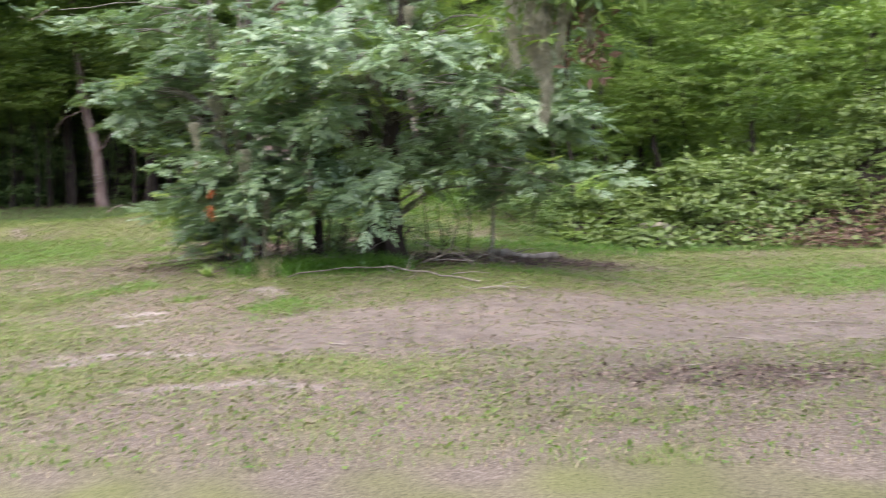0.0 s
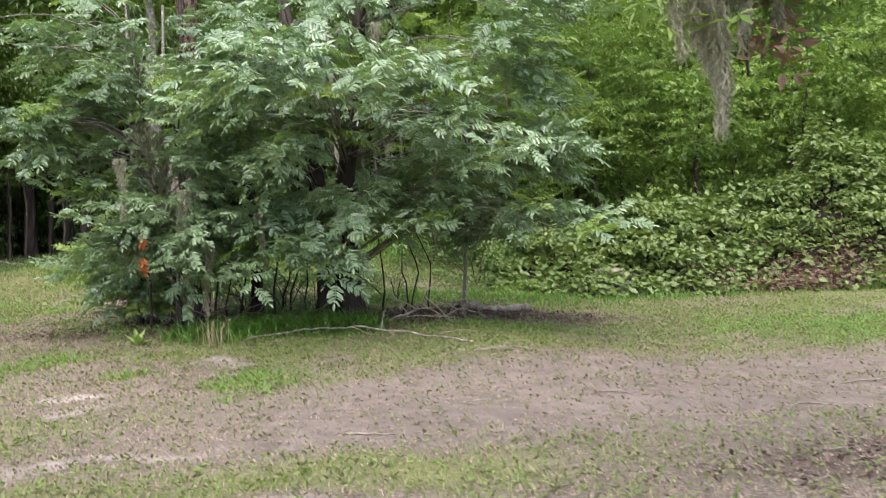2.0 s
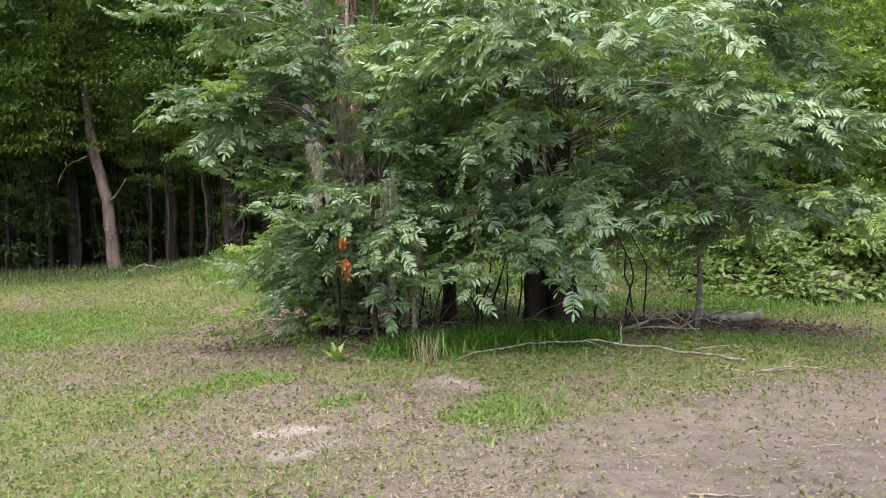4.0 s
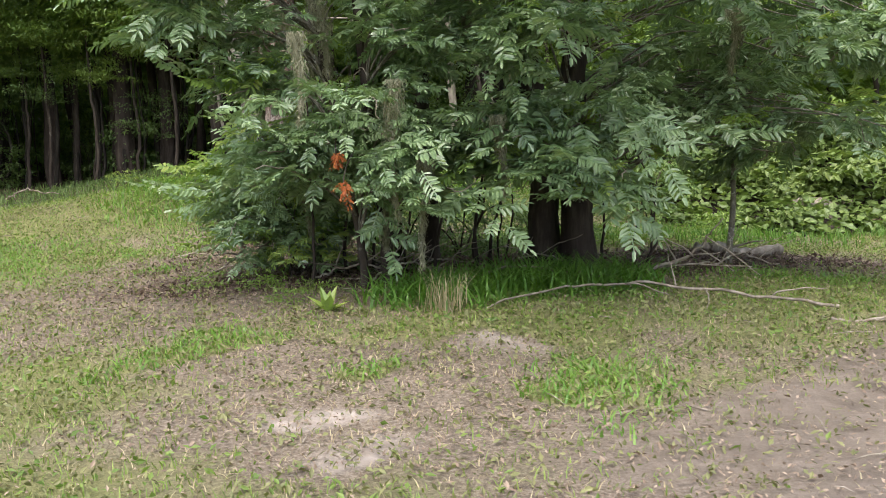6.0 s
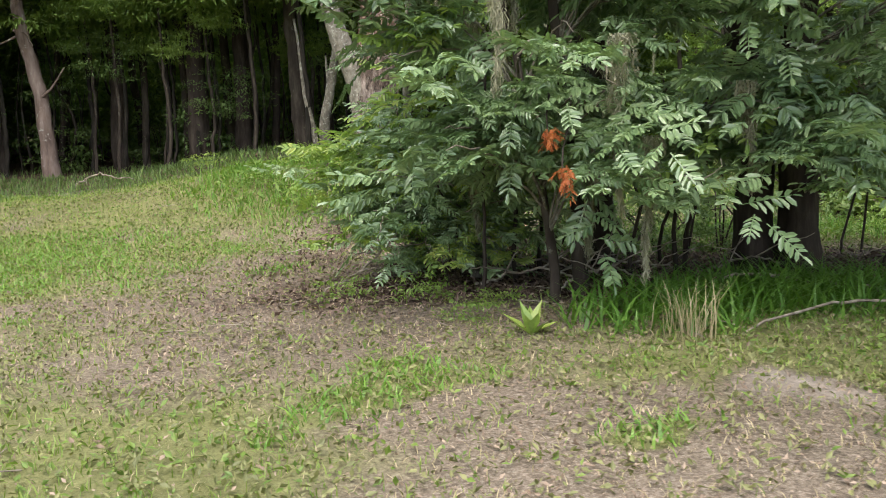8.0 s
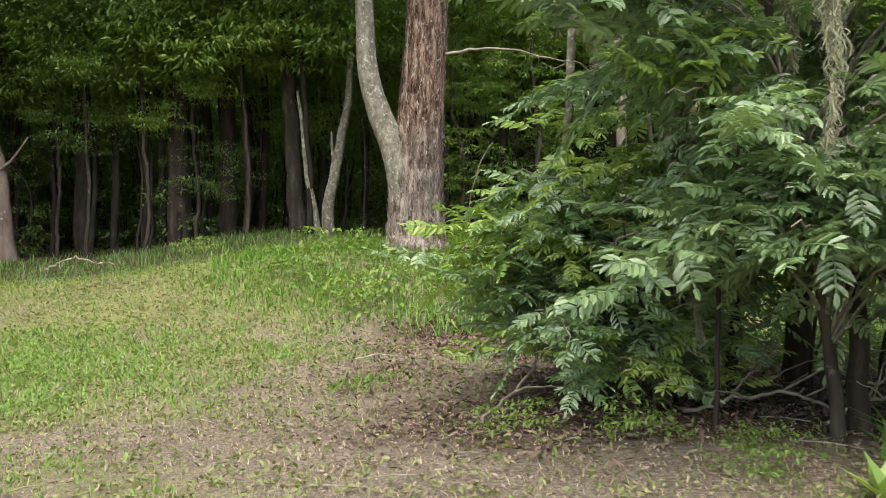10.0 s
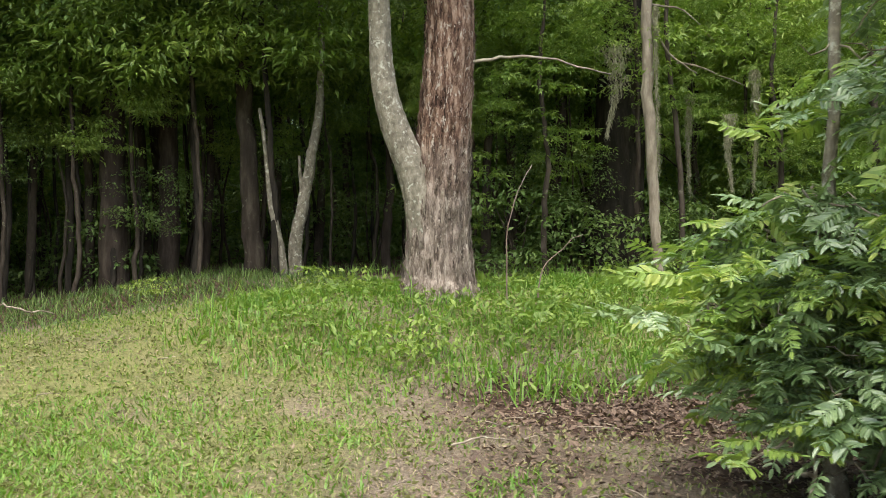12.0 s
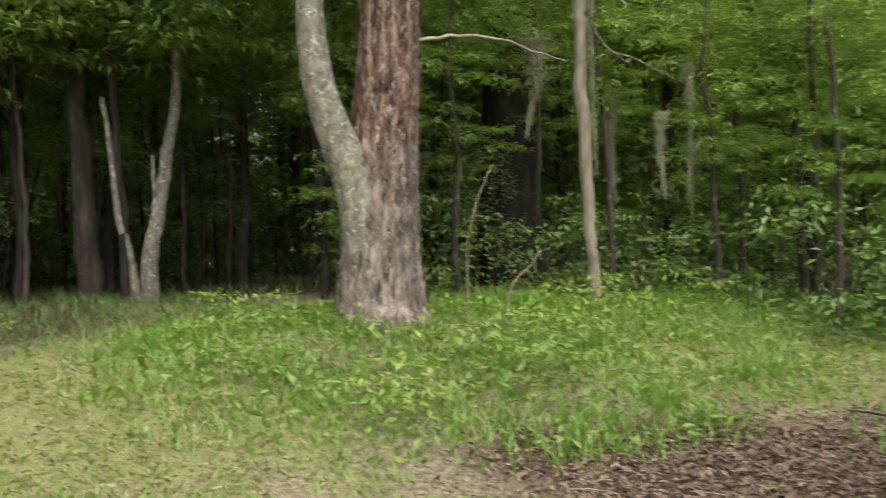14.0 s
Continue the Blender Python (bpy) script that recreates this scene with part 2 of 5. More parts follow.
def twin_bark():
    """Red-brown stringy bark above, greyer and smoother towards the foot, with pale flakes."""
    m, ns, ls = nodes_of("twin_bark")
    p = ns["Principled BSDF"]
    n1, n2, n3 = noise_tex(ns, ls, 19.0, 10.0, 0.8, stretch=(1, 1, 0.2)), noise_tex(ns, ls, 3.0, 4.0), noise_tex(ns, ls, 26.0, 5.0, 0.7, stretch=(1, 1, 0.45))
    red = ramp(ns, [(0.40, (0.022, 0.012, 0.009)), (0.5, (0.15, 0.088, 0.062)), (0.58, (0.33, 0.235, 0.175))])
    grey = ramp(ns, [(0.39, (0.05, 0.037, 0.03)), (0.5, (0.20, 0.16, 0.13)), (0.6, (0.39, 0.33, 0.28))])
    for r in (red, grey):
        ls.new(n1.outputs[0], r.inputs[0])
    tc, sep = ns.new("ShaderNodeTexCoord"), ns.new("ShaderNodeSeparateXYZ")
    ls.new(tc.outputs["Object"], sep.inputs[0])
    add = ns.new("ShaderNodeMath"); add.operation = "MULTIPLY_ADD"; add.inputs[1].default_value = 1.6
    ls.new(n2.outputs[0], add.inputs[0]); ls.new(sep.outputs[2], add.inputs[2])
    st = ns.new("ShaderNodeMapRange"); st.inputs[1].default_value, st.inputs[2].default_value = 1.7, 2.6
    ls.new(add.outputs[0], st.inputs[0])
    col = mixc(ns, ls, st.outputs[0], grey.outputs[0], red.outputs[0])
    fl = ns.new("ShaderNodeMapRange"); fl.inputs[1].default_value, fl.inputs[2].default_value = 0.57, 0.62
    ls.new(n3.outputs[0], fl.inputs[0])
    col = mixc(ns, ls, fl.outputs[0], col, (0.42, 0.37, 0.31))
    ls.new(col, p.inputs["Base Color"])
    p.inputs["Roughness"].default_value, p.inputs["Specular IOR Level"].default_value = 0.9, 0.2
    bp = ns.new("ShaderNodeBump"); bp.inputs["Strength"].default_value, bp.inputs["Distance"].default_value = 1.0, 0.03
    ls.new(n1.outputs[0], bp.inputs["Height"]); ls.new(bp.outputs[0], p.inputs["Normal"])
    return m


B_TWIN = twin_bark()
B_GREY = bark_material("lichened_grey_bark", (0.085, 0.075, 0.055), (0.18, 0.162, 0.125), (0.31, 0.285, 0.225), scale=17.0, stretch=(1, 1, 0.6), bump=1.0, lichen=(0.42, 0.42, 0.35), lichen_at=0.56, lichen_size=17.0)
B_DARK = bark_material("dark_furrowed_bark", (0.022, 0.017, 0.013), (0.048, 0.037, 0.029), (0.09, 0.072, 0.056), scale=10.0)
B_ROSY = bark_material("smooth_rosy_bark", (0.10, 0.07, 0.055), (0.20, 0.148, 0.122), (0.30, 0.24, 0.205), scale=9.0, bump=0.4, lichen=(0.42, 0.40, 0.34), lichen_at=0.6)
# black bark, darkened further so trunks look deep in shade
B_BLACK = bark_material("shade_black_bark", (0.010, 0.009, 0.007), (0.026, 0.022, 0.017), (0.055, 0.047, 0.036), scale=10.0)
B_PALE = bark_material("pale_dead_wood", (0.12, 0.098, 0.072), (0.24, 0.205, 0.158), (0.38, 0.335, 0.265), scale=12.0, lichen=(0.42, 0.43, 0.32), lichen_at=0.62)
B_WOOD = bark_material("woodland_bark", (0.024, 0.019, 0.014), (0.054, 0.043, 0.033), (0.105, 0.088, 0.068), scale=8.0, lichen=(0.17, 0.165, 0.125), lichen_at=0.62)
M_GROUND = ground_material()

# ---- mesh tools ----
RNG = np.random.default_rng(7)


def mesh_of(name, v, q, mat, smooth=False):
    """A mesh from vertex and quad arrays; a triangle repeats its last corner."""
    v, q = np.asarray(v, np.float32), np.asarray(q, np.int32)
    me = bpy.data.meshes.new(name)
    tri = q[:, 2] == q[:, 3]
    sizes = np.where(tri, 3, 4)
    starts = np.concatenate(([0], np.cumsum(sizes)[:-1]))
    keepers = np.ones(q.shape, bool)
    keepers[tri, 3] = False
    me.vertices.add(len(v)); me.vertices.foreach_set("co", v.ravel())
    me.loops.add(int(sizes.sum())); me.loops.foreach_set("vertex_index", q[keepers])
    me.polygons.add(len(q)); me.polygons.foreach_set("loop_start", starts.astype(np.int32))
    me.update(calc_edges=True)
    me.polygons.foreach_set("use_smooth", np.full(len(q), smooth))
    me.materials.append(mat)
    me.validate()
    return me


class Heap:
    """Collects vertex and quad arrays into one mesh."""
    def __init__(self):
        self.v, self.q, self.n = [], [], 0

    def add(self, v, q):
        v = np.asarray(v, float)
        self.v.append(v); self.q.append(np.asarray(q, int) + self.n); self.n += len(v)
        return self

    def done(self, name, mat, smooth=False):
        return mesh_of(name, np.concatenate(self.v), np.concatenate(self.q), mat, smooth)


def thing(name, place, label, category, group="", kind=""):
    ob = new(name)
    ob.location = place
    return tagged(ob, label, category, group, kind)


def part(name, me, parent, label="", kind="", m=None):
    ob = new(name, me)
    ob.parent = parent
    if m is not None:
        ob.matrix_local = m
    return tagged(ob, label, kind=kind)


def turn_about(axis, angles):
    c, s = np.cos(angles), np.sin(angles)
    r = np.zeros((len(angles), 3, 3))
    i, j = [(1, 2), (2, 0), (0, 1)][axis]
    r[:, axis, axis] = 1
    r[:, i, i], r[:, i, j], r[:, j, i], r[:, j, j] = c, -s, s, c
    return r


def spread(v, q, places, rots, scales):
    """Copies of a small template (v, q) at many places, as one pair of arrays."""
    n, k = len(places), len(v)
    w = np.einsum("nij,kj->nki", rots, v) * np.asarray(scales).reshape(n, 1, -1) + np.asarray(places)[:, None, :]
    return w.reshape(-1, 3), (q[None] + (np.arange(n) * k)[:, None, None]).reshape(-1, 4)


def tube(points, radii, sides=8, rough=0.0, seed=0, flute=0.0, flutes=9):
    """A tapered limb along points, with an uneven surface and a closed tip."""
    p, r = np.asarray(points, float), np.asarray(radii, float)
    d = np.gradient(p, axis=0)
    d /= np.linalg.norm(d, axis=1)[:, None] + 1e-9
    ref = np.array([1.0, 0.0, 0.0]) if abs(d[0, 0]) < 0.8 else np.array([0.0, 1.0, 0.0])
    a = np.cross(d, ref); a /= np.linalg.norm(a, axis=1)[:, None]
    b = np.cross(d, a)
    g = np.random.default_rng(seed)
    th = np.linspace(0, 2 * math.pi, sides, endpoint=False)
    wob = 1 + rough * g.normal(size=(len(p), sides))
    if flute:
        ph = g.uniform(0, 6, 4)
        z = np.arange(len(p))[:, None] / len(p)
        wob += flute * (np.sin(flutes * th + ph[0] + 3 * np.sin(5 * z + ph[1])) + 0.6 * np.sin(2.3 * flutes * th + ph[2] + 4 * np.sin(9 * z + ph[3])))
    v = p[:, None] + (np.cos(th)[None, :, None] * a[:, None] + np.sin(th)[None, :, None] * b[:, None]) * (r[:, None] * wob)[..., None]
    i, j = np.arange(len(p) - 1)[:, None], np.arange(sides)[None]
    q = np.stack([i * sides + j, i * sides + (j + 1) % sides, (i + 1) * sides + (j + 1) % sides, (i + 1) * sides + j], -1).reshape(-1, 4)
    v = np.concatenate([v.reshape(-1, 3), p[-1:]])
    last, tip = (len(p) - 1) * sides, len(v) - 1
    caps = np.array([[last + k, last + (k + 1) % sides, tip, tip] for k in range(sides)])
    return v, np.concatenate([q, caps])


def curve(points, n):
    """A smooth line of n points through the given ones."""
    p = np.asarray(points, float)
    t = np.linspace(0, len(p) - 1, n)
    pp = np.concatenate([2 * p[:1] - p[1:2], p, 2 * p[-1:] - p[-2:-1]])
    i = np.minimum(t.astype(int), len(p) - 2)
    f = (t - i)[:, None]
    a, b, c, d = pp[i], pp[i + 1], pp[i + 2], pp[i + 3]
    return 0.5 * (2 * b + (c - a) * f + (2 * a - 5 * b + 4 * c - d) * f ** 2 + (3 * b - a - 3 * c + d) * f ** 3)


def wavy(points, n, amount, seed):
    c = curve(points, n)
    g = np.random.default_rng(seed)
    j = np.cumsum(g.normal(size=(n, 3)), 0) * amount
    j -= np.linspace(0, 1, n)[:, None] * j[-1:]
    return c + j


# ---- the lie of the land ----
def sstep(a, b, x):
    t = np.clip((x - a) / (b - a), 0, 1)
    return t * t * (3 - 2 * t)


def blob(x, y, cx, cy, rx, ry, turn=0.0):
    c, s = math.cos(radians(turn)), math.sin(radians(turn))
    u, w = (x - cx) * c + (y - cy) * s, -(x - cx) * s + (y - cy) * c
    return np.clip(1.5 - np.sqrt((u / rx) ** 2 + (w / ry) ** 2), 0, 1)


def waves(x, y, k, seed):
    g = np.random.default_rng(seed)
    out = np.zeros_like(x, float)
    for n in range(9):
        a, f, ph = g.uniform(0, 6.28), k * g.uniform(0.5, 2.1), g.uniform(0, 6.28)
        out += np.sin((x * math.cos(a) + y * math.sin(a)) * f + ph + 1.3 * np.sin(f * 0.7 * (y * math.cos(a) - x * math.sin(a)) + 2 * ph))
    return out / 5.0


def height(x, y):
    x, y = np.asarray(x, float), np.asarray(y, float)
    h = 0.14 * np.exp(-(((x + 2.2) / 2.6) ** 2 + ((y - 14.0) / 2.0) ** 2))
    h = h + (0.62 * sstep(18.8, 22.2, y) + 0.16 * sstep(22.0, 27.0, y) + 0.15 * np.exp(-(((x + 3.6) / 1.8) ** 2 + ((y - 21.7) / 1.4) ** 2))) * (1 - 0.7 * sstep(1.0, 6.0, x)) * (1 - 0.5 * sstep(-5.0, -8.5, x))
    h = h - 0.28 * sstep(0.3, 4.0, x) * sstep(6.5, 10.0, y)
    fade = np.exp(-((x / 40) ** 2 + ((y - 14) / 40) ** 2))
    h = h + fade * (0.022 * waves(x, y, 1.1, 3) + 0.008 * waves(x, y, 5.0, 4))
    rut = np.exp(-((y - (9.0 + 0.27 * x)) / 0.22) ** 2) + np.exp(-((y - (10.6 + 0.25 * x)) / 0.25) ** 2)
    return h - 0.045 * rut * sstep(-2.0, 0.5, x) * (1 - sstep(9, 14, x))


def cover(x, y):
    """Shares of green, road dirt, leaf litter and pale sand at a place."""
    w1, w2 = waves(x, y, 1.7, 11), waves(x, y, 4.5, 12)
    xw, yw = x + 0.26 * w1 + 0.2 * w2, y + 0.24 * waves(x, y, 1.6, 13) + 0.2 * waves(x, y, 4.2, 14)
    mid = 9.9 + 0.26 * np.clip(xw, -3, 9)
    road = np.clip(1.5 - np.abs(yw - mid) / (0.9 + 0.28 * np.clip(xw + 2.2, 0, 3.0)), 0, 1) * sstep(-3.2, -0.6, xw)
    # litter at the wood's left edge starts early, also to paint its shade
    litter = np.maximum.reduce([
        blob(xw, yw, -1.7, 15.3, 3.0, 1.3), blob(xw, yw, 1.0, 15.6, 1.9, 0.75, 12), 0.5 * blob(xw, yw, -4.6, 17.2, 0.75, 1.1),
        blob(xw, yw, -2.5, 18.4, 2.0, 1.2, -20), 0.7 * blob(xw, yw, -3.0, 16.7, 1.1, 0.8),
        0.48 * blob(xw, yw, 2.3, 7.6, 1.7, 0.75, 8), sstep(24.6, 26.5, yw) * (1 - 0.5 * sstep(-1, 3, xw)), 0.85 * sstep(22.8, 24.2, yw) * sstep(-4.2, -5.6, xw), 0.62 * blob(xw, yw, 1.8, 18.2, 1.5, 0.6)])
    dry = np.maximum.reduce([blob(xw, yw, -4.7, 14.6, 1.3, 2.2, 35), blob(xw, yw, -3.6, 12.1, 0.7, 0.5), 0.9 * blob(xw, yw, -5.6, 15.6, 1.6, 0.55),
                             blob(xw, yw, -2.9, 10.6, 1.5, 0.9, -20), 0.62 * blob(xw, yw, 0.9, 6.3, 4.5, 1.2), blob(xw, yw, -1.7, 9.0, 1.6, 0.8, 10), 0.9 * blob(xw, yw, -6.6, 14.0, 0.7, 0.6)])
    sand = np.maximum.reduce([blob(xw, yw, -3.38, 10.85, 0.42, 0.22), blob(xw, yw, -2.95, 10.25, 0.34, 0.17), 0.8 * blob(xw, yw, -2.15, 12.0, 0.35, 0.3),
                              0.75 * blob(xw, yw, -2.6, 8.5, 0.9, 0.2, 12), 0.7 * blob(xw, yw, -1.6, 7.3, 0.8, 0.2)])
    green = np.clip(0.62 + 0.22 * w1 + 0.16 * w2 - 0.42 * dry, 0, 1)
    lush = np.maximum.reduce([blob(xw, yw, -1.85, 10.95, 0.5, 0.75, 20), blob(xw, yw, -3.9, 12.4, 0.6, 0.35, 30), blob(xw, yw, -3.1, 11.7, 0.3, 0.2),
                              blob(xw, yw, 6.6, 14.4, 2.9, 1.5), blob(xw, yw, 0.6, 14.1, 2.2, 0.5), blob(xw, yw, -1.6, 13.5, 1.1, 0.6),
                              1.0 * blob(xw, yw, -8.2, 18.5, 2.6, 3.4), 0.62 * blob(xw, yw, -6.4, 19.8, 2.3, 2.6), blob(xw, yw, -4.8, 17.0, 0.3, 0.35), blob(xw, yw, 1.0, 18.2, 2.2, 0.9), blob(xw, yw, 3.5, 25, 5, 3.5)])
    lush = np.clip(lush + 0.3 * w2 + 0.15 * waves(x, y, 9.0, 15) - 0.22, 0, 1) * (lush > 0)
    green = np.maximum(green, lush) * (1 - 0.85 * road) * (1 - 0.92 * np.clip(litter * 1.3, 0, 1)) * (1 - 0.9 * sand)
    return green, road, litter, sand, lush


def far_steps(start, end, n):
    return start + (end - start) * (np.linspace(0, 1, n) ** 3)


xs = np.concatenate([-far_steps(12.5, 900, 26)[::-1], np.linspace(-12.4, 12.4, 340), far_steps(12.5, 900, 26)])
ys = np.concatenate([-far_steps(-3.0, 900, 20)[::-1], np.linspace(3.1, 26.9, 330), far_steps(27.0, 900, 30)])
gx, gy = np.meshgrid(xs, ys)
gi = np.arange(len(xs) * len(ys)).reshape(len(ys), len(xs))
gq = np.stack([gi[:-1, :-1], gi[:-1, 1:], gi[1:, 1:], gi[1:, :-1]], -1).reshape(-1, 4)
ground_mesh = mesh_of("ground", np.stack([gx, gy, height(gx, gy)], -1).reshape(-1, 3), gq, M_GROUND, True)
cg = cover(gx.ravel(), gy.ravel())
layer = ground_mesh.color_attributes.new("cover", "FLOAT_COLOR", "POINT")
layer.data.foreach_set("color", np.stack(cg[:4], -1).astype(np.float32).ravel())
ground = tagged(new("ground", ground_mesh), "uneven clearing of patchy grass, bare dirt and leaf litter", "ground", kind="structure")


def on_ground(x, y, up=0.0):
    return (x, y, float(height(x, y)) + up)


# ---- leaf templates ----
KITE = np.array([(0, 0, 0), (0.45, 0.24, 0.05), (1, 0, -0.08), (0.45, -0.24, 0.05)])
LONG = np.array([(0, 0, 0), (0.4, 0.13, 0.03), (1, 0, -0.18), (0.4, -0.13, 0.03)])
ONE = np.array([[0, 1, 2, 3]])
# an oblong leaflet, folded along its midrib
OBLONG = np.array([(0, 0, -0.02), (0.22, 0.16, 0.03), (0.72, 0.17, 0.02), (1, 0, -0.1), (0.72, -0.17, 0.02), (0.22, -0.16, 0.03)])
TWO = np.array([[0, 1, 2, 3], [0, 3, 4, 5]])
# a five-pointed leaf, as a fan of three kites
STAR_V = np.concatenate([np.array([(0, 0, 0), (0.5, 0.17, 0.03), (1, 0, -0.1), (0.5, -0.17, 0.03)]),
                         np.array([(0, 0, 0), (0.28, 0.5, 0.03), (0.35, 0.85, -0.1), (0.05, 0.4, 0.03)]),
                         np.array([(0, 0, 0), (0.05, -0.4, 0.03), (0.35, -0.85, -0.1), (0.28, -0.5, 0.03)])])
STAR_Q = np.arange(12).reshape(3, 4)


def pinnate(g, length, pairs=7):
    """A compound leaf along x: paired leaflets on a drooping stalk."""
    heap = Heap()
    droop = g.uniform(0.05, 0.32)
    s = np.linspace(0, 1, 4)
    mid = np.stack([length * s, 0 * s, -droop * length * s ** 2 * 0.6], -1)
    w = np.array([0, 0.004, 0])
    strip = np.concatenate([mid - w, mid + w])
    heap.add(strip, np.array([[k, k + 1, k + 5, k + 4] for k in range(3)]))
    for k in range(pairs + 1):
        f = 0.14 + 0.86 * k / pairs
        at = np.array([length * f, 0, -droop * length * f ** 2 * 0.6])
        size = length * (0.25 + 0.11 * math.sin(math.pi * min(f, 0.95))) * g.uniform(0.85, 1.15)
        for side in ((-1, 1) if k < pairs else (0,)):
            ang = side * radians(g.uniform(48, 68))
            lr = turn_about(2, np.array([ang])) @ turn_about(1, np.array([g.uniform(0.0, 0.5)])) @ turn_about(0, np.array([g.uniform(-0.5, 0.5)]))
            heap.add(*spread(OBLONG, TWO, at[None], lr, [size]))
    return np.concatenate(heap.v), np.concatenate(heap.q)


def spray(g, size, leaves=9, length=0.3):
    """A leafy twig along x, its leaves lying out to both sides. Returns leaf arrays and twig arrays."""
    heap = Heap()
    n = 6
    tw = wavy([(0, 0, 0), (size * 0.5, 0, 0.06 * size), (size, 0, -0.12 * size)], n, 0.012, int(g.integers(1e6)))
    for k in range(leaves):
        f = 0.2 + 0.8 * k / (leaves - 1)
        at = np.array([np.interp(f * (n - 1), np.arange(n), tw[:, c]) for c in range(3)])
        side = (-1) ** k if k < leaves - 1 else 0
        v, q = pinnate(g, length * g.uniform(0.75, 1.2), 6)
        rot = turn_about(2, np.array([side * radians(g.uniform(30, 75))])) @ turn_about(1, np.array([g.uniform(-0.4, 0.45)])) @ turn_about(0, np.array([g.uniform(-0.6, 0.6)]))
        heap.add(*spread(v, q, at[None], rot, [1.0]))
    return heap, tube(tw, np.linspace(0.008, 0.003, n), 4)


SPRAYS, TIPS = [], []
for k in range(10):
    heap, twig = spray(np.random.default_rng(100 + k), 0.5 + 0.03 * k, 8 + k % 4, 0.235)
    SPRAYS.append(heap.done("leaf_spray", M_PIN))
    TIPS.append(heap.done("young_leaf_spray", M_TIP))
DEAD_SPRAY = spray(np.random.default_rng(55), 0.2, 6, 0.10)[0].done("withered_spray", M_ORANGE)


def aim(direction, roll=0.0):
    """The turn that lays local x along a direction, with z as far up as it can be."""
    x = Vector(direction).normalized()
    y = Vector((0, 0, 1)).cross(x)
    y = y.normalized() if y.length > 1e-3 else Vector((0, 1, 0))
    z = x.cross(y)
    return Matrix((x, y, z)).transposed().to_4x4() @ Matrix.Rotation(roll, 4, "X")


def limb_to(heap, start, end, r0, seed, sag=0.15):
    s, e = np.array(start, float), np.array(end, float)
    d = np.linalg.norm(e - s)
    m = (s + e) / 2 + np.array([0, 0, sag * d])
    heap.add(*tube(wavy([s, m, e], 7, 0.015 * d, seed), np.linspace(r0, 0.006, 7), 5))


def pinnate_tree(label, base, stems, shells, seed, bark, group="", leaf=1.0):
    """A tree of compound leaves. stems: (points, radius); shells: centre, radii, how many sprays, lowest z, share of young tips."""
    g = np.random.default_rng(seed)
    root = thing("tree", base, label, "tree", group)
    o = np.array(base)
    tops = []
    for k, (pts, r) in enumerate(stems):
        line = wavy(np.array(pts, float), 22, 0.012, seed + k) - o
        f = np.linspace(0, 1, 22)
        part("trunk", mesh_of("trunk", *tube(line, r * (1 - 0.62 * f) * (1 + 0.55 * np.exp(-f * 22)), 14, 0.03, seed + k, 0.05, 5), bark, True), root)
        tops.append(line)
    wood, bare = Heap(), Heap()
    made = 0
    for c, rad, count, low, young in shells:
        c, rad = np.array(c) - o, np.array(rad)
        for n in range(int(count * 1.3)):
            if n % 5 == 0:
                u0 = g.normal(size=3); u0 /= np.linalg.norm(u0)
                tip = c + u0 * rad * g.uniform(0.5, 1.0) ** 0.4
            w = g.normal(0, 0.24, 3) * (1, 1, 0.34)
            w[2] -= 0.22 * np.hypot(w[0], w[1])
            p = tip + w
            u = u0 + 1.6 * w
            u /= np.linalg.norm(u)
            if p[2] + o[2] < low or p[2] + o[2] < height(p[0] + o[0], p[1] + o[1]) + 0.1:
                p[2] = low - o[2] + g.uniform(0, 0.5)
            out = np.array([u[0] * 1.0, u[1] * 1.0 - 0.15, g.uniform(-0.42, 0.22)])
            p = p - 0.36 * out / (np.linalg.norm(out) + 1e-6)
            m = Matrix.Translation(p) @ aim(out, g.uniform(-0.25, 0.25)) @ Matrix.Scale(float(g.uniform(0.8, 1.2)) * leaf, 4)
            pick = TIPS if g.random() < young else SPRAYS
            part("leaf_spray", pick[int(g.integers(10))], root, m=m)
            made += 1
            if n % 3 == 0:
                line = tops[int(np.argmin([np.min(np.linalg.norm(t - p, axis=1)) for t in tops]))]
                at = line[int(np.clip(np.argmin(np.linalg.norm(line - p - (0, 0, -0.4), axis=1)), 3, 20))]
                limb_to(wood, at, p, 0.012, int(g.integers(1e6)))
            if n % 3 == 0:
                d = np.array([u[0], u[1] - 0.3, g.uniform(-0.5, 0.4)]) * g.uniform(0.2, 0.5)
                s = p + np.array([u[0], u[1], 0]) * 0.15
                bare.add(*tube(wavy([s, s + d * 0.5 + (0, 0, g.normal(0, 0.05)), s + d], 8, 0.02, int(g.integers(1e6))), np.linspace(0.008, 0.003, 8), 4))
    part("branch", wood.done("branch", B_GREY, True), root, "thin bare grey branches", "stuff")
    part("twig", bare.done("twig", B_PALE, True), root, "crooked pale dead twigs", "stuff")
    return root

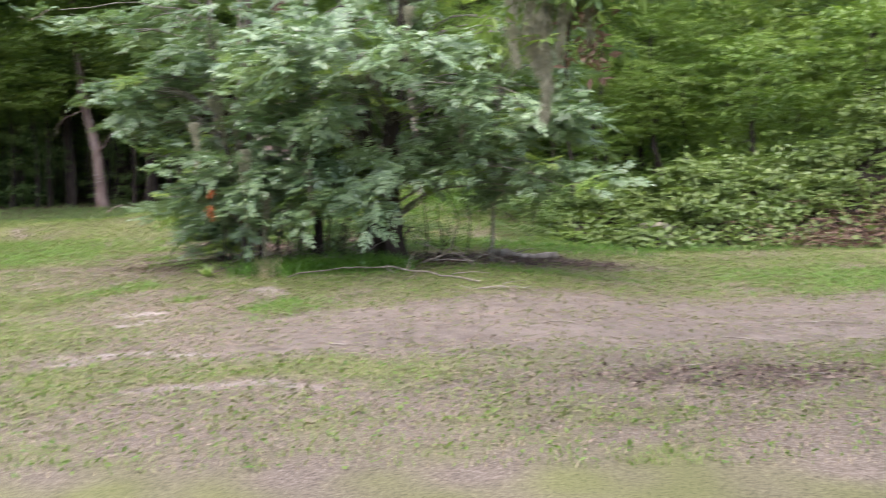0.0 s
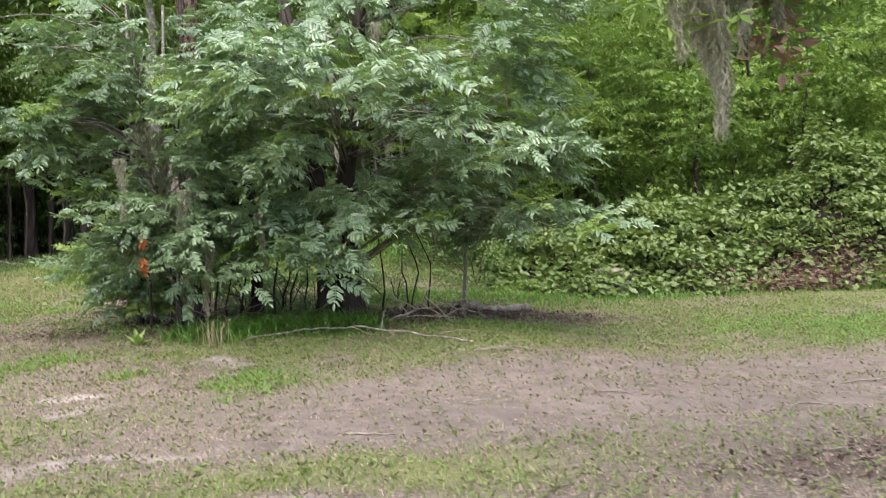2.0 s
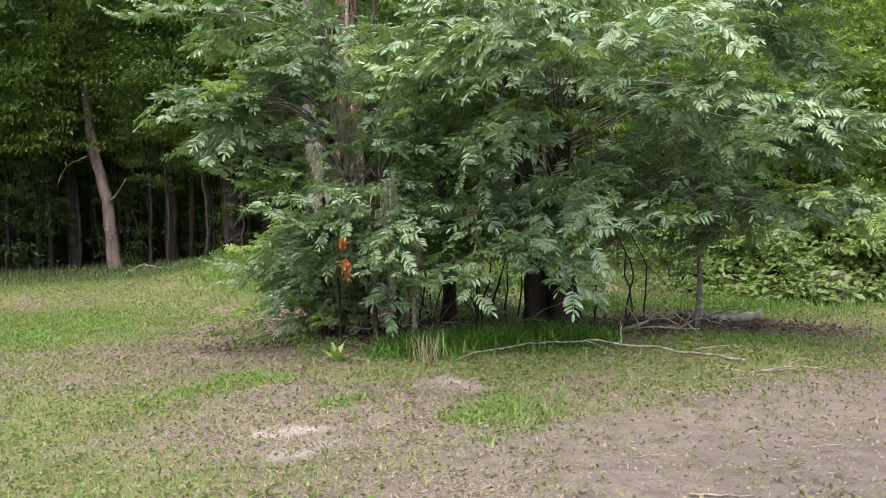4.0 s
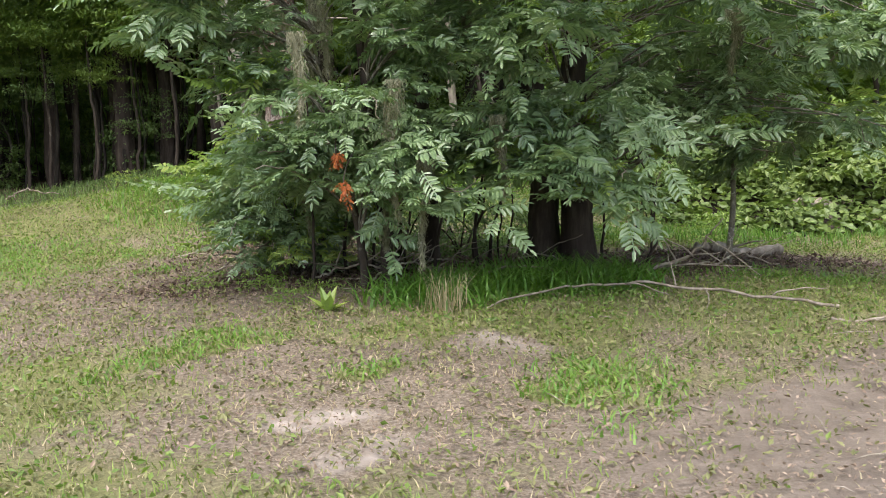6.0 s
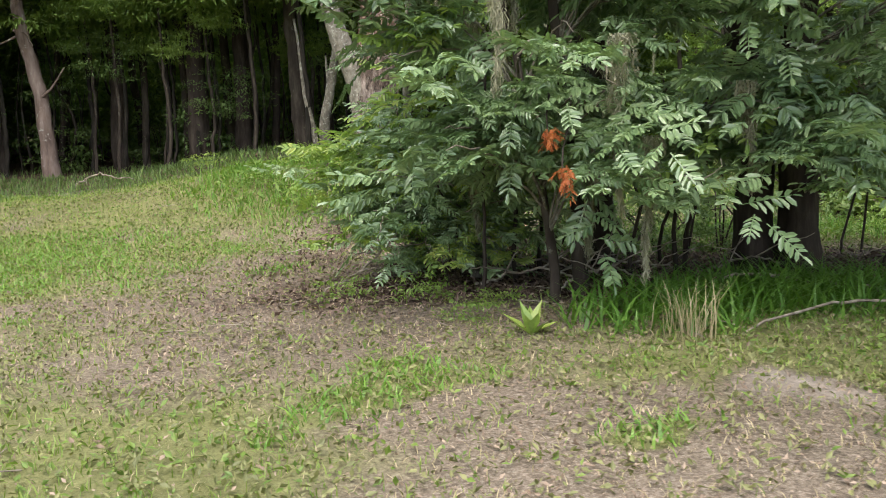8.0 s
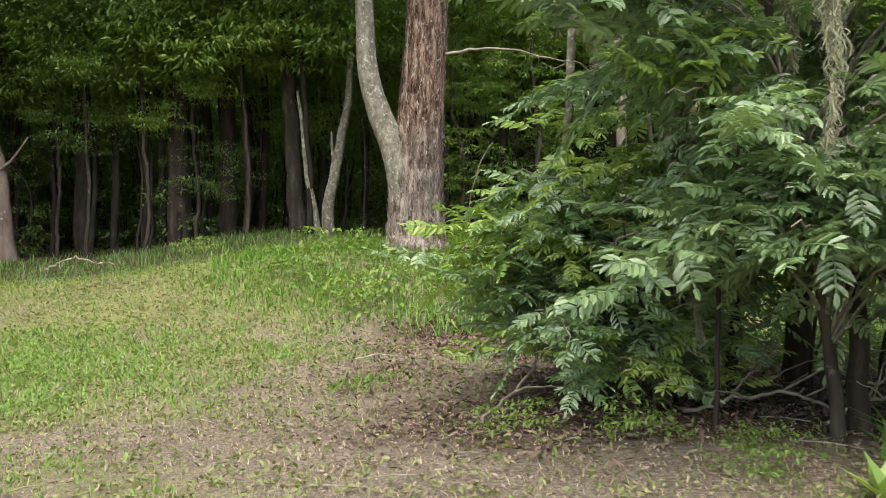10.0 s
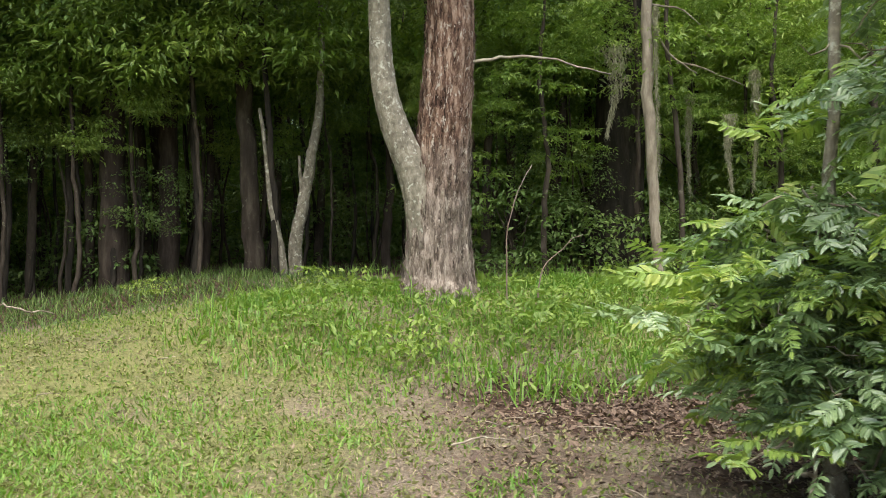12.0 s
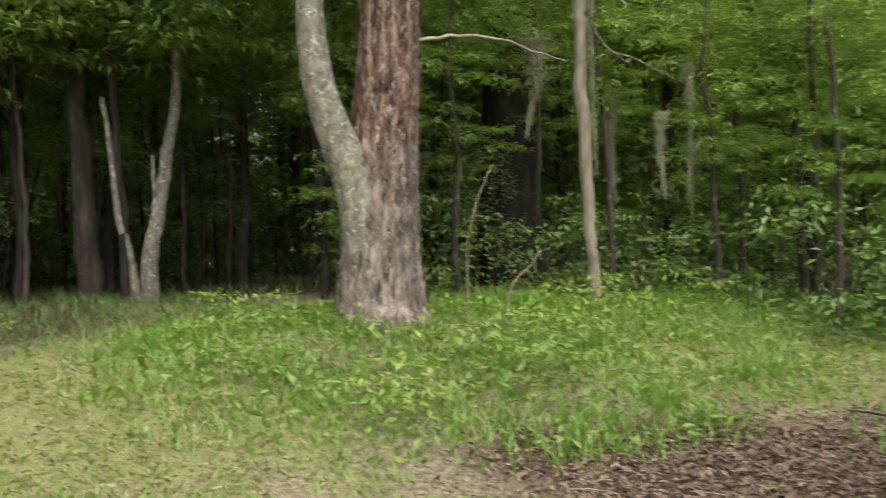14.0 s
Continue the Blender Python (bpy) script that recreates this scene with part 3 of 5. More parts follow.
# ---- the thicket of compound-leaved trees at the clearing's middle ----
A = on_ground(-0.85, 14.95, -0.05)
pinnate_tree("dark double-trunked tree with spreading feathery green leaves", A,
             [([(-0.76, 14.95, 0), (-0.76, 14.95, 1.6), (-0.55, 15.1, 3.4), (-0.2, 15.3, 6.4)], 0.155),
              ([(-1.02, 15.1, 0), (-1.04, 15.1, 1.5), (-1.35, 15.3, 3.4), (-1.9, 15.5, 6.0)], 0.15)],
             [((-0.3, 14.6, 2.9), (2.2, 1.7, 1.5), 112, 1.0, 0.08), ((-0.7, 14.3, 3.9), (3.0, 2.4, 0.9), 52, 2.8, 0.05),
              ((1.0, 14.1, 1.8), (1.0, 0.85, 0.75), 58, 1.05, 0.08), ((-0.8, 13.75, 1.3), (0.85, 0.5, 0.38), 46, 0.85, 0.1),
              ((-1.15, 12.0, 3.0), (0.8, 0.7, 0.35), 34, 2.6, 0.05), ((-1.4, 13.9, 2.5), (0.9, 0.8, 0.7), 40, 1.6, 0.08)], 21, B_DARK, "trees of the thicket")
pinnate_tree("slender mossy tree with drooping feathery leaves", on_ground(-2.55, 14.3, -0.05),
             [([(-2.55, 14.3, 0), (-2.6, 14.3, 1.0), (-2.75, 14.4, 2.6), (-2.6, 14.5, 5.2)], 0.055),
              ([(-2.75, 14.15, 0), (-2.85, 14.2, 0.9), (-3.05, 14.3, 2.2), (-3.3, 14.5, 4.4)], 0.035)],
             [((-2.85, 14.2, 2.5), (1.05, 1.0, 1.4), 96, 1.2, 0.06), ((-2.72, 13.9, 1.2), (0.72, 0.5, 0.36), 60, 0.75, 0.0), ((-4.0, 14.1, 2.5), (0.5, 0.6, 0.35), 44, 2.0, 0.05),
              ((-3.5, 14.0, 3.6), (1.7, 1.4, 0.8), 36, 2.7, 0.05)], 22, B_WOOD, "trees of the thicket", 0.84)
pinnate_tree("thin dark sapling under the thicket's leaves", on_ground(-1.98, 15.9, -0.05),
             [([(-1.98, 15.9, 0), (-2.0, 15.9, 1.8), (-2.05, 15.9, 5.0)], 0.085)],
             [((-2.0, 15.7, 3.6), (1.3, 1.0, 1.2), 28, 2.2, 0.05)], 23, B_DARK, "trees of the thicket")
pinnate_tree("low bushy tree with pale young leaf tips", on_ground(-3.55, 15.9, -0.05),
             [([(-3.55, 15.9, 0), (-3.6, 15.9, 0.6), (-3.62, 15.9, 1.5), (-3.5, 15.9, 4.4)], 0.05),
              ([(-3.1, 15.5, 0), (-3.05, 15.5, 0.9), (-3.1, 15.5, 2.4), (-3.0, 15.6, 4.2)], 0.045)],
             [((-3.64, 15.9, 1.15), (0.40, 0.38, 0.18), 72, 0.9, 0.6), ((-3.5, 15.9, 0.75), (0.36, 0.36, 0.3), 80, 0.45, 0.3), ((-2.9, 15.4, 1.2), (0.8, 0.75, 0.55), 80, 0.65, 0.35),
              ((-2.8, 15.6, 2.5), (0.9, 0.8, 0.9), 36, 1.7, 0.2), ((-3.4, 15.5, 0.4), (0.45, 0.4, 0.2), 40, 0.28, 0.3)], 24, B_GREY, "trees of the thicket", 0.72)
pinnate_tree("slim grey sapling at the thicket's open side", on_ground(0.72, 14.9, -0.05),
             [([(0.72, 14.9, -0.1), (0.70, 14.9, 1.0), (0.8, 14.95, 2.0), (0.9, 15.0, 3.0)], 0.028)],
             [((0.9, 14.3, 2.7), (0.95, 0.8, 0.9), 40, 1.6, 0.05)], 25, B_GREY, "trees of the thicket")
for k, (x, y, tall) in enumerate([(-2.3, 15.2, 1.7), (-1.6, 15.6, 1.5), (-1.5, 15.3, 1.2), (0.1, 15.9, 1.4), (-3.2, 14.6, 1.6), (-2.85, 15.1, 1.9), (0.35, 16.1, 1.3), (-2.1, 14.7, 1.2), (-1.75, 14.9, 1.5), (-1.35, 15.8, 1.6), (-0.3, 15.7, 1.4), (-2.6, 15.6, 1.5), (-3.35, 15.2, 1.1), (-0.1, 14.9, 0.9), (-2.45, 14.9, 1.1), (-1.15, 16.2, 1.3)]):
    b = np.array(on_ground(x, y, -0.03))
    me = mesh_of("stem", *tube(wavy([b - b, (0.05, 0, tall / 2), (0.02 + 0.22 * (k % 3 - 1), 0.15 * (k % 4 - 1.5), tall)], 9, 0.025, 60 + k), np.linspace(0.012 + 0.004 * (k % 3), 0.007, 9), 6), B_DARK, True)
    st = tagged(new("sapling_stem", me), "thin bare dark stem standing in leaf litter", "stem", "bare stems")
    st.location = b


def orange_cluster(place, n, seed):
    g = np.random.default_rng(seed)
    root = thing("withered_leaves", place, "cluster of withered bright orange leaves on a twig", "leaves", "orange leaves")
    for k in range(n):
        m = Matrix.Translation((g.uniform(-0.025, 0.025), g.uniform(-0.03, 0.03), g.uniform(-0.05, 0.08))) @ aim((g.normal(), g.normal(), -2.6)) @ Matrix.Scale(0.42, 4)
        part("leaf_spray", DEAD_SPRAY, root, m=m)
    part("twig", mesh_of("twig", *tube(wavy([(0, 0, -0.1), (0.02, 0.1, 0.1), (0.1, 0.35, 0.25)], 6, 0.01, seed), np.linspace(0.004, 0.006, 6), 4), B_DARK), root)


orange_cluster((-3.01, 13.2, 1.27), 6, 1)
orange_cluster((-2.97, 13.0, 1.02), 8, 2)


# ---- hanging moss ----
def moss_beard(place, length, width, strands, seed, label="grey-green beard of hanging moss", kind=""):
    g = np.random.default_rng(seed)
    heap = Heap()
    n = strands * 5
    f = g.random(n) ** 1.7
    lump = 0.65 + 0.35 * np.sin(f * 9 + g.uniform(0, 6)) * np.sin(f * 23 + g.uniform(0, 6))
    rad = width * np.clip(1 - f, 0.05, 1) ** 1.35 * lump
    a = g.uniform(0, 6.28, n)
    r = rad * np.sqrt(g.random(n))
    sway = 0.25 * width * np.sin(f * 4 + g.uniform(0, 6))
    top = np.stack([r * np.cos(a) + sway, r * np.sin(a), -f * length], -1)
    step = np.stack([g.normal(0, 0.018, n), g.normal(0, 0.018, n), -g.uniform(0.03, 0.11, n)], -1)
    curl = np.stack([g.normal(0, 0.014, n), g.normal(0, 0.014, n), np.zeros(n)], -1)
    side = np.stack([np.cos(a * 3), np.sin(a * 3), np.zeros(n)], -1) * g.uniform(0.0012, 0.0036, (n, 1))
    pts = np.stack([top - side, top + side, top + step * 0.5 + curl + side, top + step * 0.5 + curl - side, top + step + side * 0.3, top + step - side * 0.3], 1)
    heap.add(pts.reshape(-1, 3), (np.array([[0, 1, 2, 3], [3, 2, 4, 5]])[None] + (np.arange(n) * 6)[:, None, None]).reshape(-1, 4))
    ob = thing("hanging_moss", place, label, "moss", "hanging moss")
    part("strand", heap.done("strand", M_MOSS), ob, kind="stuff")
    return ob


for k, (x, y, z, l, w) in enumerate([(-2.57, 13.35, 1.78, 1.0, 0.13), (-3.25, 13.5, 2.15, 0.65, 0.09), (-2.36, 13.5, 1.2, 0.8, 0.09), (-2.98, 14.9, 2.5, 0.9, 0.17), (-3.4, 15.3, 2.55, 0.5, 0.2), (-3.2, 14.8, 1.25, 0.7, 0.08), (-1.75, 13.5, 1.5, 0.6, 0.08), (-3.05, 14.2, 2.6, 0.7, 0.16),
                                     (-1.9, 14.2, 2.6, 0.6, 0.12), (-0.4, 13.6, 3.6, 0.6, 0.1), (-3.6, 15.75, 0.95, 0.55, 0.09), (-3.05, 15.4, 2.4, 0.8, 0.2),
                                     (-2.5, 15.3, 2.7, 0.8, 0.2), (-3.15, 15.3, 1.0, 0.5, 0.08), (-2.6, 13.95, 0.95, 0.45, 0.07), (0.3, 13.9, 2.3, 0.5, 0.12)]):
    moss_beard((x, y, z), l, w, 170, 300 + k)

# ---- the twin-stemmed tree ----
TW = on_ground(-3.6, 21.75, -0.08)
twin = thing("twin_tree", TW, "twin-stemmed tree with peeling red-brown bark and a lichened grey stem", "tree")
f = np.linspace(0, 1, 90)
main_line = curve([(0.02, 0, 0), (0.03, 0, 0.8), (0.1, 0, 1.7), (0.18, 0.02, 2.7), (0.2, 0.05, 4.0), (0.15, 0.1, 6.0), (0.3, 0.3, 8.6)], 90)
main_r = np.interp(main_line[:, 2], [0, 0.25, 0.6, 1.2, 2.0, 3.0, 5.0, 8.6], [0.42, 0.345, 0.315, 0.285, 0.25, 0.225, 0.19, 0.05])
part("trunk", mesh_of("trunk", *tube(main_line, main_r, 64, 0.026, 5, 0.04, 13), B_TWIN, True), twin, "stringy peeling red-brown bark")
left_line = curve([(-0.08, -0.03, 0.1), (-0.11, -0.03, 0.75), (-0.22, -0.02, 1.25), (-0.40, 0, 1.7), (-0.52, 0, 2.15), (-0.55, 0, 2.7), (-0.55, 0, 3.4), (-0.48, 0.05, 4.4), (-0.8, 0.1, 6.4)], 70)
left_r = np.interp(left_line[:, 2], [0.1, 0.8, 1.4, 1.9, 2.6, 4.0, 6.4], [0.22, 0.19, 0.155, 0.125, 0.107, 0.092, 0.03])
part("trunk", mesh_of("trunk", *tube(left_line, left_r, 40, 0.02, 6, 0.02, 7), B_GREY, True), twin, "smoother grey lichened stem")
g = np.random.default_rng(9)
strips = Heap()
for k in range(1100):
    i = int(g.integers(3, 62)); th = g.uniform(0, 6.28)
    c = main_line[i] + main_r[i] * 1.02 * np.array([math.cos(th), math.sin(th), 0])
    t, w, l = np.array([-math.sin(th), math.cos(th), 0]), g.uniform(0.006, 0.022), g.uniform(0.05, 0.2)
    o = np.array([math.cos(th), math.sin(th), 0]) * g.uniform(0.008, 0.04)
    n2 = main_line[min(i + 3, 89)] - main_line[i - 3]; n2 /= np.linalg.norm(n2)
    strips.add([c - t * w, c + t * w, c + t * w * 0.6 + n2 * l + o, c - t * w * 0.6 + n2 * l + o], ONE)
part("bark_strip", strips.done("bark_strip", B_TWIN), twin, "loose vertical bark strips", "stuff")
part("branch", mesh_of("branch", *tube(wavy([(0.38, -0.1, 2.35), (0.8, -0.12, 2.42), (1.35, -0.1, 2.4), (1.9, -0.1, 2.3)], 14, 0.01, 4), np.linspace(0.018, 0.007, 14), 6), B_PALE, True), twin, "thin pale bare branch")
LEAFY = {}


def leaf_cloud(key, count, radii, size, template, quads, mat, seed, hollow=0.55, flat=0.55, clumps=40):
    """Many leaves in small clumps through a rounded space."""
    g = np.random.default_rng(seed)
    u = g.normal(size=(clumps, 3)); u /= np.linalg.norm(u, axis=1)[:, None]
    cc = u * (g.uniform(hollow ** 3, 1, (clumps, 1)) ** (1 / 3))
    i = g.integers(0, clumps, count)
    spread_r = 1.5 / clumps ** (1 / 3)
    off = g.normal(0, 0.36 * spread_r, (count, 3)) * (1, 1, 0.34)
    off[:, 2] -= 0.28 * np.hypot(off[:, 0], off[:, 1])
    p = (cc[i] + off) * np.array(radii)
    yaw = np.arctan2(off[:, 1], off[:, 0]) + g.normal(0, 0.8, count)
    rots = turn_about(2, yaw) @ turn_about(1, g.normal(0.38, flat * 0.75, count)) @ turn_about(0, g.normal(0, flat * 0.75, count))
    v, q = spread(template, quads, p, rots, size * g.uniform(0.6, 1.25, count))
    LEAFY[key] = mesh_of("leaves", v, q, mat)
    return LEAFY[key]


leaf_cloud("twin", 1500, (2.4, 2.0, 1.6), 0.2, LONG, ONE, M_DARK, 31, 0.2)
part("crown", LEAFY["twin"], twin, kind="stuff", m=Matrix.Translation((-0.3, 0, 5.4)))
part("crown", LEAFY["twin"], twin, kind="stuff", m=Matrix.Translation((1.2, -0.9, 6.9)) @ Matrix.Rotation(2.0, 4, "Z") @ Matrix.Scale(1.15, 4))
part("crown", LEAFY["twin"], twin, kind="stuff", m=Matrix.Translation((-1.3, -1.3, 7.3)) @ Matrix.Rotation(4.0, 4, "Z") @ Matrix.Scale(1.2, 4))
leaf_cloud("twin_low", 130, (0.75, 0.5, 0.45), 0.19, LONG, ONE, M_BRIGHT, 32, 0.2, clumps=12)
part("crown", LEAFY["twin_low"], twin, kind="stuff", m=Matrix.Translation((-1.15, -0.3, 3.35)))


# ---- forest trees ----
def forest_tree(seed, tall, radius, crowns, lean=0.3, bark=B_WOOD):
    g = np.random.default_rng(seed)
    root = thing("forest_tree", (0, 0, 0), "tall shaded woodland tree with a bare trunk", "tree", "forest trees")
    line = wavy([(0, 0, -0.3), (lean * 0.3, 0.05, tall * 0.3), (lean * 0.5, 0.1, tall * 0.6), (lean, 0, tall)], 16, 0.05, seed)
    part("trunk", mesh_of("trunk", *tube(line, radius * np.linspace(1, 0.3, 16) * (1 + 0.5 * np.exp(-np.arange(16) * 1.2)), 10, 0.04, seed, 0.05, 4), bark, True), root)
    wood = Heap()
    for k in range(7):
        i = int(g.integers(5, 15)); a = g.uniform(0, 6.28)
        limb_to(wood, line[i], line[i] + np.array([math.cos(a), math.sin(a), g.uniform(0.1, 0.7)]) * g.uniform(1.0, 2.2), radius * 0.25, seed + k)
    part("branch", wood.done("branch", bark, True), root, kind="stuff")
    for key, (x, y, z), s in crowns:
        part("crown", LEAFY[key], root, kind="stuff", m=Matrix.Translation((x, y, z)) @ Matrix.Scale(s, 4))
    return root


leaf_cloud("edge", 1500, (1.5, 1.2, 0.9), 0.17, LONG * (1, 1.4, 1), ONE, M_BRIGHT, 50, 0.0, 0.5, clumps=34)
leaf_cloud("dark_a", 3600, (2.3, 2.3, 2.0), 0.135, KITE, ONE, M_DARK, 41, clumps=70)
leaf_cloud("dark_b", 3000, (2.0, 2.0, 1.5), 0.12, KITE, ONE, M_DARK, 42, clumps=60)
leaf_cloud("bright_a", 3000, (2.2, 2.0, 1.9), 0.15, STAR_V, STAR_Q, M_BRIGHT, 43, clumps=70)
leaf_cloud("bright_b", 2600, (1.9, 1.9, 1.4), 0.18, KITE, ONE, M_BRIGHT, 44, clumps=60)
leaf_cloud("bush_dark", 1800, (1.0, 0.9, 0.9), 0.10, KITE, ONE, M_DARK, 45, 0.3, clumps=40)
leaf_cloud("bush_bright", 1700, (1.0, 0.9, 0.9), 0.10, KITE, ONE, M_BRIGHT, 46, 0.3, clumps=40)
leaf_cloud("star_low", 330, (0.8, 0.7, 0.5), 0.115, STAR_V, STAR_Q, M_BRIGHT, 53, 0.1, clumps=16)
leaf_cloud("bush_round", 2300, (1.0, 0.9, 1.0), 0.13, KITE * (1, 1.2, 1), ONE, M_BRIGHT, 54, 0.6, clumps=46)
leaf_cloud("low_green", 420, (0.8, 0.6, 0.28), 0.09, KITE, ONE, M_BRIGHT, 47, 0.0, clumps=22)

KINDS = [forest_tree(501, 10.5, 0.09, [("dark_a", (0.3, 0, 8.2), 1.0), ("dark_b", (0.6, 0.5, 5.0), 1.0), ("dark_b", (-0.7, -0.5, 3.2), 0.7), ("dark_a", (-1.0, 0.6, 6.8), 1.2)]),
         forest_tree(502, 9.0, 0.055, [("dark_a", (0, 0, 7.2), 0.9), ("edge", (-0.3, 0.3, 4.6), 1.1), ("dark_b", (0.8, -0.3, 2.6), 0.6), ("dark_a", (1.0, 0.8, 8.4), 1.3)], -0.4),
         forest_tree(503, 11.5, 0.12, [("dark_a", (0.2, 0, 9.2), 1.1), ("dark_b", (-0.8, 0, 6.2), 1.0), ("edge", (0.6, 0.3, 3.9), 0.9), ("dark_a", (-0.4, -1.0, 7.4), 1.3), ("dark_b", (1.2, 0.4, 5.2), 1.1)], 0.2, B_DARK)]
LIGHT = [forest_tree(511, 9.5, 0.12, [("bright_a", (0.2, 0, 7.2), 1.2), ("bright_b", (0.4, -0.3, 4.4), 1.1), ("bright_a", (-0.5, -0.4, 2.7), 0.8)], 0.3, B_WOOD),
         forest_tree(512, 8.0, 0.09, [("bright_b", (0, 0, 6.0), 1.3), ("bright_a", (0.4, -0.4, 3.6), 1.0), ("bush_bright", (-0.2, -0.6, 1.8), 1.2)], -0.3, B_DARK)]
for ob in LIGHT:
    tagged(ob, "leafy green woodland tree with light coming through", "tree", "forest trees")


def plant(kinds, places, seed, big=(0.85, 1.2)):
    g = np.random.default_rng(seed)
    for k, (x, y) in enumerate(places):
        src = kinds[int(g.integers(len(kinds)))]
        s = g.uniform(*big)
        c = copy_thing(src, Matrix.Translation(on_ground(x, y)) @ Matrix.Rotation(g.uniform(0, 6.28), 4, "Z"))
        c.scale = (s, s, s * g.uniform(0.9, 1.1))


def field(n, x0, x1, y0, y1, gap, seed, keep=None):
    g = np.random.default_rng(seed)
    got = []
    for k in range(n * 40):
        p = (g.uniform(x0, x1), g.uniform(y0, y1))
        if (keep is None or keep(*p)) and all((p[0] - a) ** 2 + (p[1] - b) ** 2 > gap * gap for a, b in got):
            got.append(p)
        if len(got) == n:
            break
    return got


def dark_wood(x, y):
    return y > 27.6 + 0.12 * abs(x + 6) + 0.3 * max(0, -x - 5) * (x > -12) and not (abs(x + 6.5) < 1.2 and y < 31)


def light_wood(x, y):
    return y > 23.5 + 0.25 * max(0, 3 - x) and x + 0.25 * (y - 22) > 2.0


plant(KINDS, field(66, -32, 3, 26.5, 46, 1.5, 71, dark_wood), 72)
plant(LIGHT + KINDS[:1], field(36, 0.5, 24, 22.5, 44, 1.9, 73, light_wood), 74)
plant(KINDS, field(12, -26, -13, 15, 28, 2.2, 75, lambda x, y: x < -14 + 0.0 * y), 76)
plant(KINDS + LIGHT, field(40, -40, 40, 46, 54, 2.2, 77), 78, (1.1, 1.5))
plant(LIGHT, field(10, 12, 26, 14, 24, 2.2, 79), 80)
for ob in KINDS + LIGHT:
    ob.location = (0, 0, 0)
for k, ob in enumerate(KINDS):
    ob.location = on_ground(-19 + 4 * k, 33 + k)
for k, ob in enumerate(LIGHT):
    ob.location = on_ground(7 + 5 * k, 31 + k)


def bushes(key, label, places, seed, size=(0.8, 1.4)):
    g = np.random.default_rng(seed)
    for x, y in places:
        s = g.uniform(*size)
        root = thing("bush", on_ground(x, y), label, "bush", "undergrowth bushes")
        root.rotation_euler = (0, 0, g.uniform(0, 6.28))
        part("leaves", LEAFY[key], root, kind="stuff", m=Matrix.Translation((0, 0, 0.75 * s)) @ Matrix.Scale(s, 4))
        wood = Heap()
        for n in range(4):
            limb_to(wood, (0, 0, -0.05), (g.normal(0, 0.4), g.normal(0, 0.4), s * g.uniform(0.7, 1.2)), 0.011, int(g.integers(1e6)))
        part("stem", wood.done("stem", B_DARK, True), root, kind="stuff")


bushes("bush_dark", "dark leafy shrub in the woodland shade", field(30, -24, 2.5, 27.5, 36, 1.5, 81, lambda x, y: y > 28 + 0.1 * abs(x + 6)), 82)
# bright leaf colour stands for sun falling in the far wood
bushes("bush_bright", "green thicket in the far wood, sunlight put into its leaf colour", field(60, -34, 10, 37, 47, 1.7, 86), 87, (1.7, 2.9))
bushes("bush_bright", "dense green growth closing the wood", field(56, -50, 42, 48, 56, 2.3, 88), 89, (2.8, 4.4))
bushes("bush_bright", "tall pale green growth behind the wood", field(46, -56, 46, 58, 64, 2.3, 95), 96, (5.2, 7.0))
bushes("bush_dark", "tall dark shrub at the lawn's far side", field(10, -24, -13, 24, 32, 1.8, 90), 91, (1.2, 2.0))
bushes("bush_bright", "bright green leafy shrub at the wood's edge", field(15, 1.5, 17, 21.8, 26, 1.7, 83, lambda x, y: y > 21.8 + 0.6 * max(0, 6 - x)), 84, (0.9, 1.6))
# darker leaf colour here stands for shade between the bright shrubs
bushes("bush_dark", "dark-leaved shrub standing for a shaded hollow of the green bank", field(16, 2.0, 17, 22.5, 28, 1.6, 93, lambda x, y: y > 22.5 + 0.5 * max(0, 6 - x)), 94, (1.0, 1.7))
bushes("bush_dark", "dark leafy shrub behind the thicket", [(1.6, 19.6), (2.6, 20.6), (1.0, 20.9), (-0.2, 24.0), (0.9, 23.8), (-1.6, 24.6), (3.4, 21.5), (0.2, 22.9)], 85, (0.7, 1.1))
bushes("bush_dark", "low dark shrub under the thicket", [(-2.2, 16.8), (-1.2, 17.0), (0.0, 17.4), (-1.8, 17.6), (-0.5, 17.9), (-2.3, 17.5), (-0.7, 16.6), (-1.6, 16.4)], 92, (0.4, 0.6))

# ---- single trees at the wood's edge ----
def bare_tree(label, base, pts, radii, bark, seed, twigs=(), crowns=()):
    root = thing("tree", base, label, "tree")
    n = 40
    line = wavy(pts, n, 0.012, seed)
    r = np.interp(np.linspace(0, 1, n), np.linspace(0, 1, len(radii)), radii)
    trunk = part("trunk", mesh_of("trunk", *tube(line, r, 18, 0.03, seed, 0.03, 5), bark, True), root)
    for k, (a, b, c, rr) in enumerate(twigs):
        part("branch", mesh_of("branch", *tube(wavy([a, b, c], 9, 0.012, seed + k), np.linspace(rr, rr * 0.35, 9), 6), bark, True), trunk)
    for key, at, s in crowns:
        part("crown", LEAFY[key], root, kind="stuff", m=Matrix.Translation(at) @ Matrix.Scale(s, 4))
    return root


